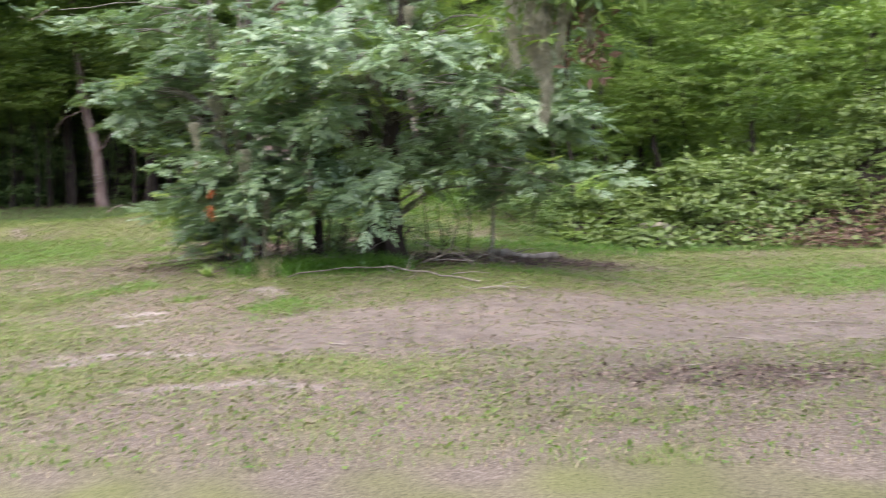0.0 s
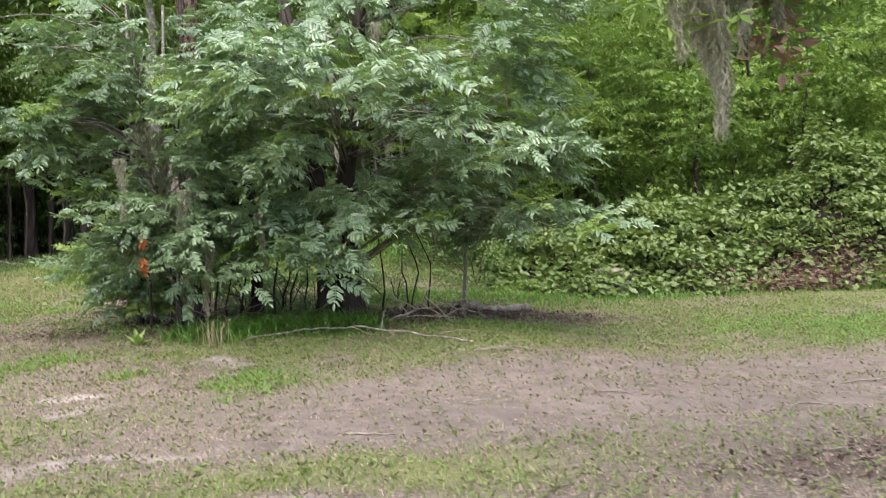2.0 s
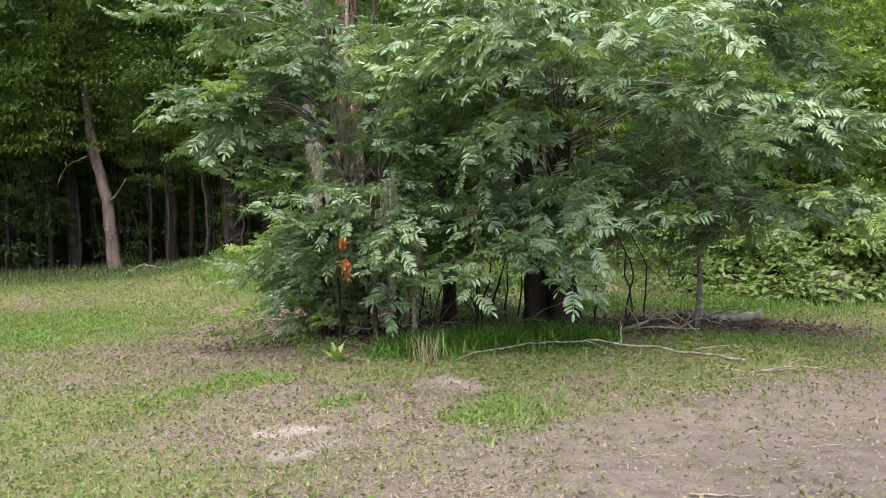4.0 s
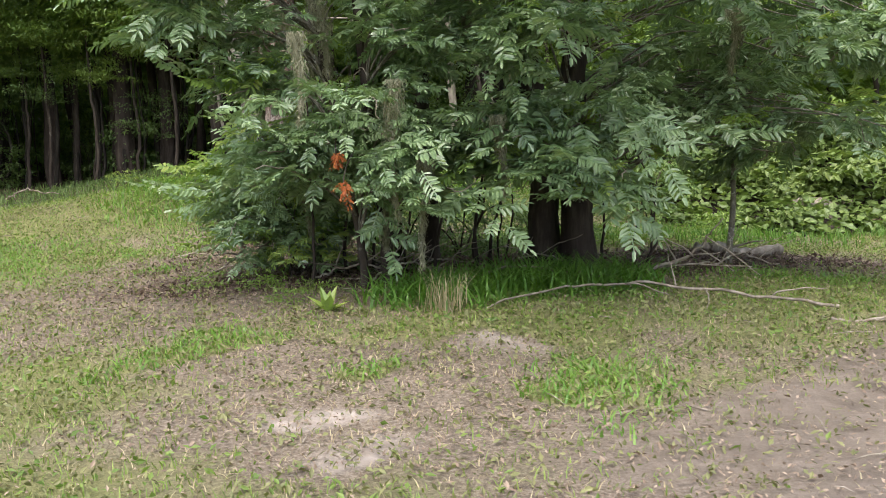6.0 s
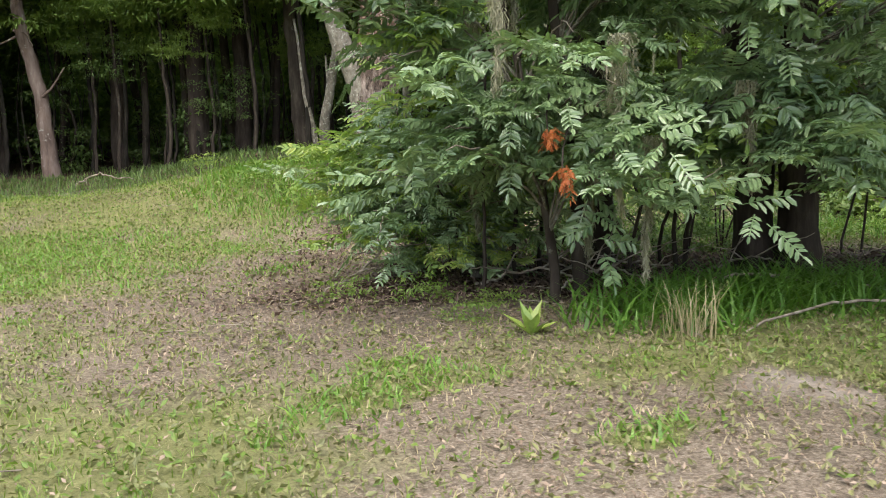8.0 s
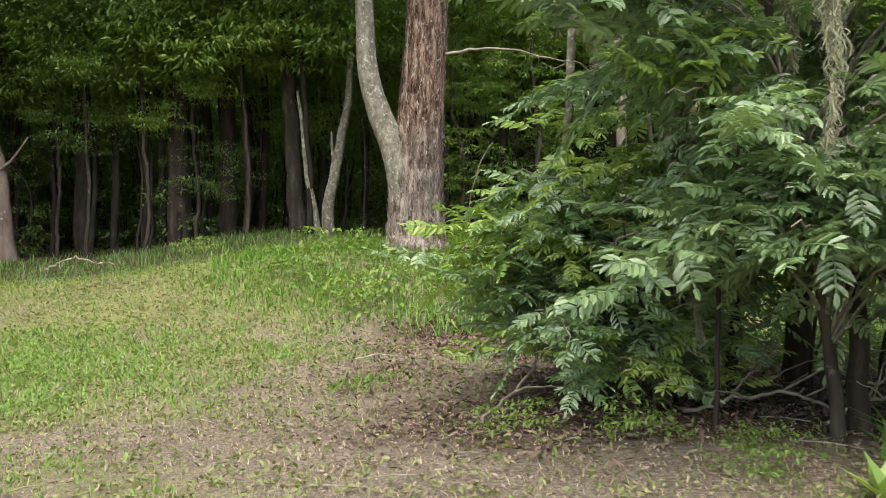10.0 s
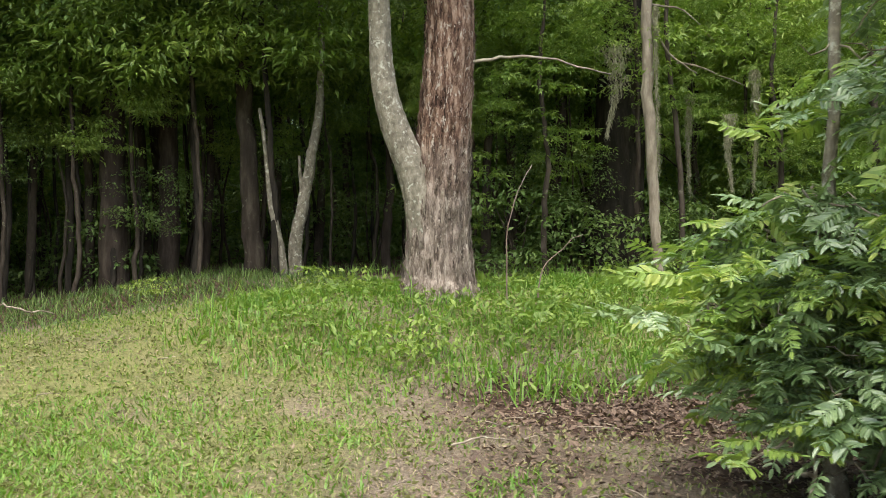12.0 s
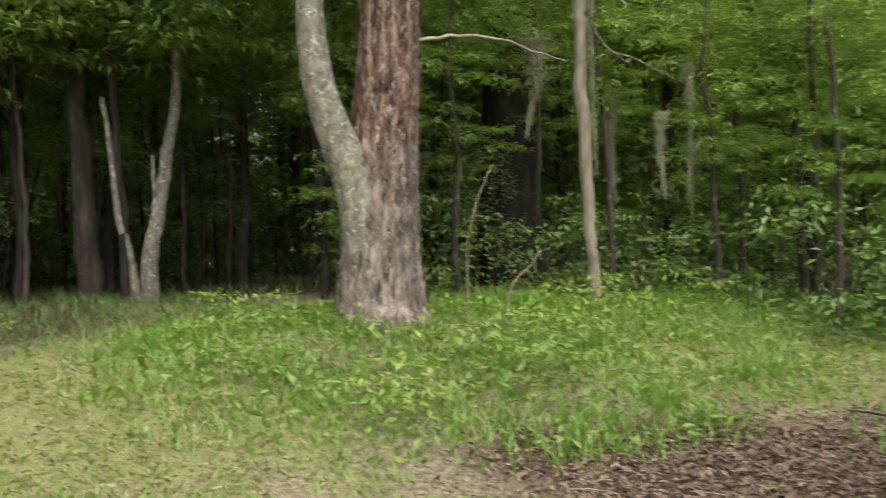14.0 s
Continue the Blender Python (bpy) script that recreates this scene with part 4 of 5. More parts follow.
for x, y, z, s in [(6.7, 22.3, 3.2, 1.15), (4.6, 22.6, 2.7, 0.95), (9.3, 22.8, 3.9, 1.2), (8.0, 23.6, 2.2, 1.1), (5.6, 24.0, 4.4, 1.2), (3.3, 23.2, 3.9, 0.9), (11.2, 22.4, 3.1, 1.1)]:
    bare_tree("round-crowned green shrub tree above the vine mound", on_ground(x, y, -0.1), [(0, 0, 0), (0.1, 0, 1.2), (-0.05, 0, z * 0.7), (0.1, 0, z + 0.3)], [0.07, 0.055, 0.045, 0.02], B_DARK, 870 + int(10 * x),
              crowns=[("bush_round", (0, 0, z), s), ("star_low", (0.3, -0.7 * s, z + 0.5 * s), 0.9 * s), ("star_low", (-0.5, -0.6 * s, z - 0.2), 0.7 * s)])
EDGE = [("dark_a", (0, -0.6, 7.3), 1.0), ("dark_b", (-0.3, -1.2, 4.6), 0.8), ("edge", (0.5, -1.3, 3.3), 0.85)]
LB = on_ground(-9.5, 27.9, -0.1)
left_tree = bare_tree("slim pinkish-grey tree leaning at the lawn's shaded edge", LB,
          [(0, 0, 0), (-0.06, 0, 0.8), (-0.18, 0, 1.7), (-0.36, 0, 3.0), (-0.5, 0.1, 5.0), (-0.6, 0.2, 8.0)], [0.15, 0.118, 0.105, 0.09, 0.075, 0.04], B_ROSY, 91,
          [((-0.14, 0, 1.32), (0.1, -0.05, 1.5), (0.34, -0.1, 1.8), 0.03), ((-0.38, 0, 2.4), (-0.15, -0.1, 2.3), (-0.1, -0.15, 2.1), 0.02), ((-0.4, 0, 2.6), (-0.28, -0.1, 2.9), (-0.35, -0.15, 3.4), 0.025),
           ((-0.4, 0, 2.3), (-0.8, -0.1, 2.1), (-1.0, -0.1, 1.7), 0.02)])
# high crowns out of view, added here to shade the ground below
part("crown", LEAFY["dark_a"], left_tree, kind="stuff", m=Matrix.Translation((-1.6, 0.6, 6.8)) @ Matrix.Scale(1.5, 4))
part("crown", LEAFY["dark_b"], left_tree, kind="stuff", m=Matrix.Translation((0.9, 0.8, 6.6)) @ Matrix.Scale(1.6, 4))
part("crown", LEAFY["dark_b"], left_tree, kind="stuff", m=Matrix.Translation((-0.9, -1.4, 7.2)) @ Matrix.Scale(1.3, 4))
for at in ((3.3, -1.0, 7.5), (-4.3, -0.2, 7.0)):
    part("crown", LEAFY["dark_a"], left_tree, kind="stuff", m=Matrix.Translation(at) @ Matrix.Scale(1.15, 4))
part("crown", LEAFY["dark_b"], left_tree, kind="stuff", m=Matrix.Translation((2.7, 0.6, 6.8)) @ Matrix.Scale(1.4, 4))
for at, s in (((1.1, -0.6, 4.0), 0.6), ((2.3, 0.2, 3.7), 0.55), ((-0.9, -0.2, 3.2), 0.5), ((0.4, 0.6, 3.4), 0.5)):
    part("crown", LEAFY["edge"], left_tree, kind="stuff", m=Matrix.Translation(at) @ Matrix.Scale(s, 4))
left_tree.scale = (1.2, 1.2, 1.2)
PB = on_ground(-0.66, 22.6, -0.1)
pole = bare_tree("thin pale dead trunk draped with moss", PB, [(0.05, 0, 0), (0.02, 0, 1.0), (-0.06, 0, 2.4), (-0.14, 0, 3.6), (-0.2, 0, 5.5)], [0.055, 0.06, 0.068, 0.06, 0.03], B_PALE, 93,
          [((-0.1, 0, 3.3), (0.2, 0, 2.8), (0.5, -0.1, 2.6), 0.02), ((-0.12, 0, 3.4), (0.4, 0, 3.35), (0.8, 0, 3.0), 0.016), ((0.3, 0, 2.7), (0.7, -0.1, 2.6), (1.2, -0.1, 2.45), 0.014)])
# extra trees whose crowns hang above the view to darken the lawn's edge
for k, (x, y) in enumerate([(-13.4, 29.4), (-11.0, 29.6), (-8.5, 29.3), (-5.9, 28.0), (-15.6, 28.6)]):
    bare_tree("added tall tree, its unseen crown shading the lawn's edge", on_ground(x, y, -0.1), [(0, 0, 0), (0.05, -0.1, 2.5), (0.1, -0.5, 5.5), (0.1, -1.4, 8.5)], [0.17, 0.13, 0.11, 0.05], B_DARK, 900 + k,
              [((0.1, -0.4, 5.2), (0.2, -2.2, 7.0), (0.3, -4.4, 7.7), 0.06)], [("dark_b", (0.2, -3.6, 8.0), 1.0)])
YB = on_ground(-4.32, 26.0, -0.1)
bare_tree("forked mossy young tree at the wood's edge", YB, [(0, 0, 0), (0.1, 0, 0.8), (0.28, 0, 1.6), (0.42, 0, 2.3), (0.45, 0.1, 4.0)], [0.11, 0.085, 0.075, 0.06, 0.03], B_GREY, 94,
          [((0.12, 0, 0.85), (0.12, 0, 1.3), (0.1, 0, 1.75), 0.05), ((-0.12, 0, 0.0), (-0.28, 0, 1.0), (-0.42, 0.1, 2.4), 0.07)])
bare_tree("tall blotchy trunk standing behind the forked tree", on_ground(-4.72, 27.0, -0.1), [(0, 0, 0), (-0.02, 0, 2.0), (-0.05, 0, 3.6), (-0.2, 0, 8.5)], [0.15, 0.12, 0.12, 0.06], B_WOOD, 95, crowns=EDGE)
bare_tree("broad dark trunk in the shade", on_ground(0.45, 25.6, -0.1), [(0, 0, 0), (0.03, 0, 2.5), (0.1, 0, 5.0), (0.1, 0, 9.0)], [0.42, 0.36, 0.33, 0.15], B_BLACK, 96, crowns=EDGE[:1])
bare_tree("dark straight woodland trunk", on_ground(-6.65, 27.6, -0.1), [(0, 0, 0), (-0.02, 0, 2.5), (-0.1, 0, 5.0), (-0.1, 0, 9.0)], [0.22, 0.16, 0.15, 0.08], B_DARK, 97, crowns=EDGE)
bare_tree("slender grey woodland trunk", on_ground(-6.3, 29.0, -0.1), [(0.15, 0, 0), (0.0, 0, 2.5), (-0.2, 0, 5.0), (-0.3, 0, 9.0)], [0.10, 0.085, 0.08, 0.05], B_WOOD, 98, crowns=EDGE[:2])
bare_tree("reddish bare trunk in the wood", on_ground(-5.9, 30.5, -0.1), [(0.0, 0, 0), (-0.1, 0, 2.5), (-0.2, 0, 5.0), (-0.3, 0, 9.0)], [0.12, 0.10, 0.09, 0.05], B_WOOD, 99, crowns=EDGE)
bare_tree("dark thin trunk among bright leaves", on_ground(4.3, 24.6, -0.1), [(0.0, 0, 0), (-0.03, 0, 2.0), (0.05, 0, 4.0), (0.1, 0, 7.0)], [0.09, 0.07, 0.06, 0.03], B_DARK, 100)
for k, (x, y) in enumerate([(-12.4, 29.6), (-14.6, 28.8), (-7.9, 28.8), (-2.6, 27.6), (-1.4, 26.4), (-9.9, 30.2), (-17.0, 27.6), (-5.3, 28.6), (-3.4, 29.0), (-12.6, 31.0), (-11.4, 29.0), (-14.0, 27.2), (-7.0, 28.4), (-4.2, 28.3), (-0.6, 27.4)]):
    bare_tree("woodland edge tree with dark leaves high up", on_ground(x, y, -0.1), [(0, 0, 0), (0.05, 0, 2.0), (0.1 - 0.05 * (k % 4), 0, 4.0), (-0.1, 0, 8.0)], [0.08, 0.06, 0.055, 0.03], B_DARK if k % 2 else B_WOOD, 400 + k, crowns=EDGE[k % 2:] + [("dark_b", (0.9 - 0.6 * (k % 4), -0.8, 1.5 + 0.45 * (k % 4)), 0.42), ("edge", (-0.8 + 0.5 * (k % 3), -0.4, 2.4 + 0.3 * (k % 3)), 0.4)])
for k, (x, y, z, l, w) in enumerate([(-0.68, 22.5, 3.9, 1.9, 0.05), (0.35, 22.6, 2.7, 0.9, 0.12), (0.55, 22.4, 3.2, 1.4, 0.1), (0.1, 23.1, 3.0, 1.2, 0.08), (1.7, 23.5, 2.5, 0.9, 0.1), (-0.8, 23.4, 3.6, 1.1, 0.3)]):
    moss_beard((x, y, z), l, w, 200, 340 + k)

for k, (x, y, dx, tall) in enumerate([(-3.0, 21.35, 0.28, 1.35), (-2.75, 21.2, 0.5, 0.7)]):
    me = mesh_of("stem", *tube(wavy([(0, 0, -0.05), (0.04, 0, tall * 0.5), (dx * 0.6, 0, tall * 0.85), (dx, 0.02, tall)], 14, 0.01, 950 + k), np.linspace(0.008, 0.003, 14), 6), B_ROSY, True)
    shoot = tagged(new("sapling_stem", me), "thin brownish arching shoot beside the twin-stemmed tree", "stem", "arching shoots")
    shoot.location = on_ground(x, y)

# ---- the tree whose mossy limb hangs over the track ----
OVER = on_ground(5.2, 4.6, -0.1)
over = bare_tree("large tree beside the track with a low mossy limb", OVER, [(0, 0, 0), (0.05, 0, 2.0), (0.0, 0, 5.0), (0.2, 0, 9.0)], [0.4, 0.3, 0.25, 0.1], B_WOOD, 101,
                 [((0, 0, 3.6), (-2.4, 1.2, 3.95), (-4.5, 1.9, 2.75), 0.09), ((-4.1, 1.8, 3.0), (-4.25, 1.85, 2.6), (-4.3, 1.85, 2.2), 0.02)])
for k, (x, y, z, s) in enumerate([(-12.2, 28.2, 3.4, 0.9), (-8.8, 28.4, 3.6, 0.8), (-7.2, 27.0, 3.5, 0.85), (-5.6, 26.4, 3.2, 0.75), (-2.2, 25.4, 3.4, 0.8), (-0.9, 26.6, 3.6, 0.9), (-14.0, 28.6, 2.8, 1.0), (-6.4, 27.2, 4.6, 0.9), (-8.2, 27.6, 4.4, 0.9), (1.9, 24.4, 3.2, 0.7)]):
    b = on_ground(x, y, -0.1)
    bare_tree("small leafy tree at the wood's edge", b, [(0, 0, 0), (0.05, 0.1, 1.5), (-0.05, 0, z), (0.0, 0, z + 1.0)], [0.035, 0.03, 0.022, 0.01], B_WOOD, 430 + k,
              crowns=[("edge", (0.2, -0.3, z + 0.2), s), ("edge", (-0.6 + 0.4 * (k % 3), 0.1, z - 0.7 - 0.25 * (k % 3)), s * 0.5)])
for k, (x, y, z, s) in enumerate([(-1.5, 23.9, 3.6, 0.42), (0.9, 22.4, 3.4, 0.40), (2.4, 23.4, 3.9, 0.5), (0.3, 24.7, 4.2, 0.5), (3.4, 21.9, 3.2, 0.42), (1.5, 21.5, 3.9, 0.34), (4.6, 22.9, 4.2, 0.5), (-2.4, 24.9, 2.6, 0.36), (1.0, 20.9, 3.4, 0.38), (2.5, 20.6, 3.6, 0.40), (-0.2, 22.9, 4.0, 0.34)]):
    bare_tree("young leafy tree hung with bright star-shaped leaves", on_ground(x, y, -0.1), [(0, 0, 0), (0.06, 0.05, 1.4), (-0.08, 0, z * 0.8), (0.05, 0, z + 0.9)], [0.04, 0.034, 0.026, 0.01], B_WOOD, 460 + k,
              crowns=[("bright_a", (0.1, -0.2, z), s), ("star_low", (-0.35 + 0.3 * (k % 3), -0.25, z - 1.15), 0.8), ("star_low", (0.35 - 0.2 * (k % 3), 0.2, z - 1.8), 0.65)])
# edge trees take the brighter leaf colour to look lit from the clearing
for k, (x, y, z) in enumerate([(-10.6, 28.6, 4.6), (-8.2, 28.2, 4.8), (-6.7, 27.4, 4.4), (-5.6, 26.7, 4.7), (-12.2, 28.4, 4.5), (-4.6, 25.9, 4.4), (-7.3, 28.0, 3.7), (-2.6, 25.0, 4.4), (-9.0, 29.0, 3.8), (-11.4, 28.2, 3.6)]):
    bare_tree("leafy edge tree with leaves brightened for the clearing's light", on_ground(x, y, -0.1), [(0, 0, 0), (0.05, 0.1, 1.6), (-0.1, 0, z), (0.1, -0.1, z + 1.4)], [0.05, 0.042, 0.03, 0.01], B_BLACK, 840 + k,
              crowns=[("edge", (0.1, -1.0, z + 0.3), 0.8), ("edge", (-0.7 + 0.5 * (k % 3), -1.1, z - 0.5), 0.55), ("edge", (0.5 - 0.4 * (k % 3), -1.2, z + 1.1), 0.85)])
thin = tagged(new("sapling_stem", mesh_of("stem", *tube(wavy([(0, 0, -0.1), (0.08, 0, 1.5), (-0.05, 0.05, 3.0), (0.15, 0.1, 5.0)], 14, 0.03, 777), np.linspace(0.032, 0.012, 14), 6, 0.04), B_WOOD, True)), "thin bare sapling in the dark wood", "stem", "wood saplings")
thin.location = on_ground(-7.4, 28.2)
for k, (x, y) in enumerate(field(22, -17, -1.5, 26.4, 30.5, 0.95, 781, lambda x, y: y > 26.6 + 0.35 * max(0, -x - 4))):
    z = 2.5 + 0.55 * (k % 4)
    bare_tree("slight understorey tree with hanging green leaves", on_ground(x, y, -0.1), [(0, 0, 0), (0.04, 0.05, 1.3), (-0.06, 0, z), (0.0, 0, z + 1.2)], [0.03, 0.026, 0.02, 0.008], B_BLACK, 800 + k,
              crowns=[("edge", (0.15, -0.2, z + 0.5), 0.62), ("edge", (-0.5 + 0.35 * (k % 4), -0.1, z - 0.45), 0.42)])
g = np.random.default_rng(778)
for x, y in field(75, -16, 4.5, 26.3, 34, 0.5, 779, lambda x, y: y > 26.6 + 0.35 * max(0, -x - 4)):
    c = copy_thing(thin, Matrix.Translation(on_ground(x, y)) @ Matrix.Rotation(g.uniform(0, 6.28), 4, "Z") @ Matrix.Rotation(g.normal(0, 0.07), 4, "X"))
    c.scale = (g.uniform(0.6, 1.5),) * 2 + (g.uniform(0.7, 1.1),)
leaf_cloud("over", 150, (0.55, 0.45, 0.28), 0.13, STAR_V, STAR_Q, M_BRIGHT, 48, 0.1, 0.7, clumps=16)
leaf_cloud("over_dead", 46, (0.12, 0.12, 0.28), 0.09, KITE, ONE, M_DEAD, 49, 0.0, 1.0, clumps=10)
part("crown", LEAFY["over"], over, kind="stuff", m=Matrix.Translation((-4.4, 1.8, 2.72)))
part("crown", LEAFY["over"], over, kind="stuff", m=Matrix.Translation((-3.5, 1.9, 3.3)) @ Matrix.Scale(1.5, 4))
part("crown", LEAFY["dark_a"], over, kind="stuff", m=Matrix.Translation((0.2, 0, 7.5)) @ Matrix.Scale(1.6, 4))
leaf_cloud("over_dark", 260, (0.5, 0.4, 0.35), 0.12, STAR_V, STAR_Q, M_DARK, 52, 0.1, 0.8, clumps=18)
part("crown", LEAFY["over_dark"], over, kind="stuff", m=Matrix.Translation((-4.1, 1.95, 2.75)))
part("dead_leaves", LEAFY["over_dead"], over, "curled dry brown leaves", "stuff", Matrix.Translation((-4.2, 1.85, 2.35)))
for k, (x, y, z, l, w, n) in enumerate([(0.72, 6.42, 2.85, 0.95, 0.2, 480), (0.60, 6.45, 3.0, 0.75, 0.17, 300), (0.88, 6.38, 2.9, 0.62, 0.13, 260), (0.74, 6.5, 2.6, 0.5, 0.2, 260), (1.02, 6.45, 3.0, 0.6, 0.12, 200)]):
    moss_beard((x, y, z), l, w, n, 360 + k, "long grey beard of moss hanging from a limb")
for k, (x, z, s) in enumerate([(-4.2, 2.62, 1.0), (-4.12, 2.32, 0.7), (-4.24, 2.85, 1.1), (-4.05, 2.75, 0.8)]):
    part("dead_leaves", LEAFY["over_dead"], over, "curled dry brown leaves", "stuff", Matrix.Translation((x, 1.9, z)) @ Matrix.Rotation(1.3 * k, 4, "Z") @ Matrix.Scale(s, 4))
for k, (x, y, z) in enumerate([(-4.3, 1.7, 3.05), (-3.95, 1.75, 3.2), (-4.75, 1.9, 3.1)]):
    part("crown", LEAFY["over"], over, kind="stuff", m=Matrix.Translation((x, y, z)) @ Matrix.Rotation(k + 0.7, 4, "Z") @ Matrix.Scale(0.8, 4))

# ---- the mound of vines and brushwood ----
def vine_top(x, y):
    t = 1.15 * np.exp(-(((x - 4.2) / 2.2) ** 2 + ((y - 20.6) / 1.3) ** 2)) + 2.35 * np.exp(-(((x - 9.2) / 1.45) ** 2 + ((y - 20.6) / 1.5) ** 2))
    t = t + 1.2 * np.exp(-(((x - 6.8) / 1.6) ** 2 + ((y - 20.7) / 1.3) ** 2)) + 0.7 * np.exp(-(((x - 11.6) / 1.4) ** 2 + ((y - 21.2) / 1.4) ** 2))
    return t * (1 + 0.22 * waves(x, y, 2.6, 21) + 0.15 * waves(x, y, 7.0, 22)) - 0.08


mound = thing("vine_mound", on_ground(6.5, 20.3), "sprawling mound of pale green vines over brushwood", "vines")
mo = np.array(mound.location)
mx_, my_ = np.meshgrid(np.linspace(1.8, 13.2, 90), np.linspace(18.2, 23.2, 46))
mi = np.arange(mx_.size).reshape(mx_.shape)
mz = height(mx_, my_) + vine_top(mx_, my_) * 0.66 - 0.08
# dark sheet under the vines: paints the shade seen between their leaves
part("brush", mesh_of("brush", np.stack([mx_, my_, mz], -1).reshape(-1, 3) - mo, np.stack([mi[:-1, :-1], mi[:-1, 1:], mi[1:, 1:], mi[1:, :-1]], -1).reshape(-1, 4), B_DARK, True), mound, "dark sheet standing for shaded brushwood gaps")
g = np.random.default_rng(33)


def mound_leaves(count, size, seed, keep):
    g = np.random.default_rng(seed)
    x, y = g.uniform(1.8, 13.0, count), g.uniform(18.0, 22.8, count)
    ok = (vine_top(x, y) > 0.1) & keep(x, y, g.random(count)) & (waves(x, y, 6.5, 23) + g.normal(0, 0.45, count) > -0.42)
    x, y = x[ok], y[ok]
    z = height(x, y) + vine_top(x, y) * g.uniform(0.8, 1.06, len(x)) + g.normal(0, 0.05, len(x))
    rots = turn_about(2, g.uniform(0, 6.28, len(x))) @ turn_about(1, g.normal(0.2, 0.42, len(x))) @ turn_about(0, g.normal(0.3, 0.42, len(x)))
    return spread(KITE * (1, 1.35, 1), ONE, np.stack([x, y, z], -1) - mo, rots, size * g.uniform(0.6, 1.3, len(x)))


def brownness(x, y):
    return np.clip(1.05 * np.exp(-(((x - 7.6) / 1.15) ** 2 + ((y - 18.9) / 0.5) ** 2)), 0, 0.72)


part("vine_leaves", mesh_of("vine_leaves", *mound_leaves(40000, 0.145, 34, lambda x, y, r: r > brownness(x, y)), M_VINE), mound, kind="stuff")
part("dead_vines", mesh_of("dead_vines", *mound_leaves(34000, 0.1, 35, lambda x, y, r: r < brownness(x, y)), M_DEAD), mound, "red-brown withered vines", "stuff")
leaf_cloud("vine_clump", 420, (0.5, 0.42, 0.3), 0.12, KITE * (1, 1.3, 1), ONE, M_VINE, 51, 0.3, 0.6, clumps=20)
for k in range(60):
    x, y = g.uniform(2.6, 11.8), g.uniform(19.1, 21.2)
    if vine_top(x, y) < 0.3 or brownness(x, y) > 0.3:
        continue
    part("vine_clump", LEAFY["vine_clump"], mound, kind="stuff", m=Matrix.Translation(np.array(on_ground(x, y, float(vine_top(x, y)) * 0.95)) - mo) @ Matrix.Rotation(k * 2.1, 4, "Z") @ Matrix.Scale(float(g.uniform(0.6, 1.2)), 4))
stalks = Heap()
for k in range(420):
    x, y = g.normal(7.6, 1.1), g.uniform(18.6, 19.7)
    a = np.array([x, y, float(height(x, y) + max(0, vine_top(x, y)) * g.uniform(0.2, 0.9))]) - mo
    d = np.array([g.normal(), -abs(g.normal()) * 0.6, g.normal(0, 0.6)]) * 0.3
    stalks.add(*tube(wavy([a, a + d * 0.5 + (0, 0, 0.06), a + d], 6, 0.012, k), np.linspace(0.007, 0.004, 6), 4))
part("dead_stalk", stalks.done("dead_stalk", B_RED, True), mound, "tangled dry reddish stalks", "stuff")

# ---- fallen wood ----
def branch_on_ground(name, label, pts, r0, r1, bark, seed, forks=(), up=0.02, sides=8, n=26, wob=0.012):
    ps = [on_ground(x, y, up + dz) for x, y, dz in pts]
    o = np.array(ps[0])
    root = thing(name, ps[0], label, "fallen wood", "fallen wood")
    line = wavy(np.array(ps) - o, n, wob, seed)
    stem = part("stem", mesh_of("stem", *tube(line, np.linspace(r0, r1, n), sides, 0.05, seed), bark, True), root)
    for k, (f, dx, dy, dz, rr) in enumerate(forks):
        a = line[int(f * (n - 1))]
        part("twig", mesh_of("twig", *tube(wavy([a, a + np.array([dx, dy, dz]) * 0.5 + (0, 0, 0.02), a + np.array([dx, dy, dz])], 8, 0.008, seed + k), np.linspace(rr, rr * 0.4, 8), 5), bark, True), stem)
    return root


branch_on_ground("fallen_branch", "long pale bare branch lying across green grass", [(-2.0, 12.95, 0.0), (-1.3, 13.3, 0.04), (-0.9, 13.3, 0.04), (-0.45, 13.2, 0.04), (0.0, 12.85, 0.03), (0.45, 12.5, 0.02)], 0.008, 0.012, B_PALE, 111,
                 [(0.45, 0.3, -0.35, -0.1, 0.008), (0.7, -0.2, -0.45, -0.06, 0.008), (0.85, 0.5, 0.1, 0.02, 0.008), (0.6, 0.1, 0.45, 0.2, 0.009)])
branch_on_ground("fallen_branch", "thin pale stick arched over the grass", [(-2.2, 13.7, 0.05), (-1.6, 14.0, 0.09), (-1.1, 13.95, 0.08), (-0.75, 13.7, 0.05)], 0.010, 0.012, B_PALE, 112)
branch_on_ground("fallen_log", "pale weathered log lying on dark leaf litter", [(0.66, 15.6, 0.03), (1.1, 15.75, 0.04), (1.75, 16.0, 0.05)], 0.05, 0.06, B_PALE, 113, [(0.5, 0.3, -0.2, 0.12, 0.015)], 0.04)
branch_on_ground("fallen_branch", "grey twiggy branch heaped by the tree's foot", [(-0.3, 14.3, 0.02), (0.05, 14.1, 0.25), (0.2, 13.9, 0.5)], 0.016, 0.006, B_PALE, 114,
                 [(0.2, 0.4, -0.2, 0.1, 0.01), (0.4, -0.35, -0.3, 0.2, 0.01), (0.5, 0.4, 0.1, -0.25, 0.009), (0.3, -0.3, -0.1, 0.35, 0.009), (0.7, 0.3, -0.4, -0.3, 0.008), (0.1, 0.7, -0.4, 0.02, 0.01)])
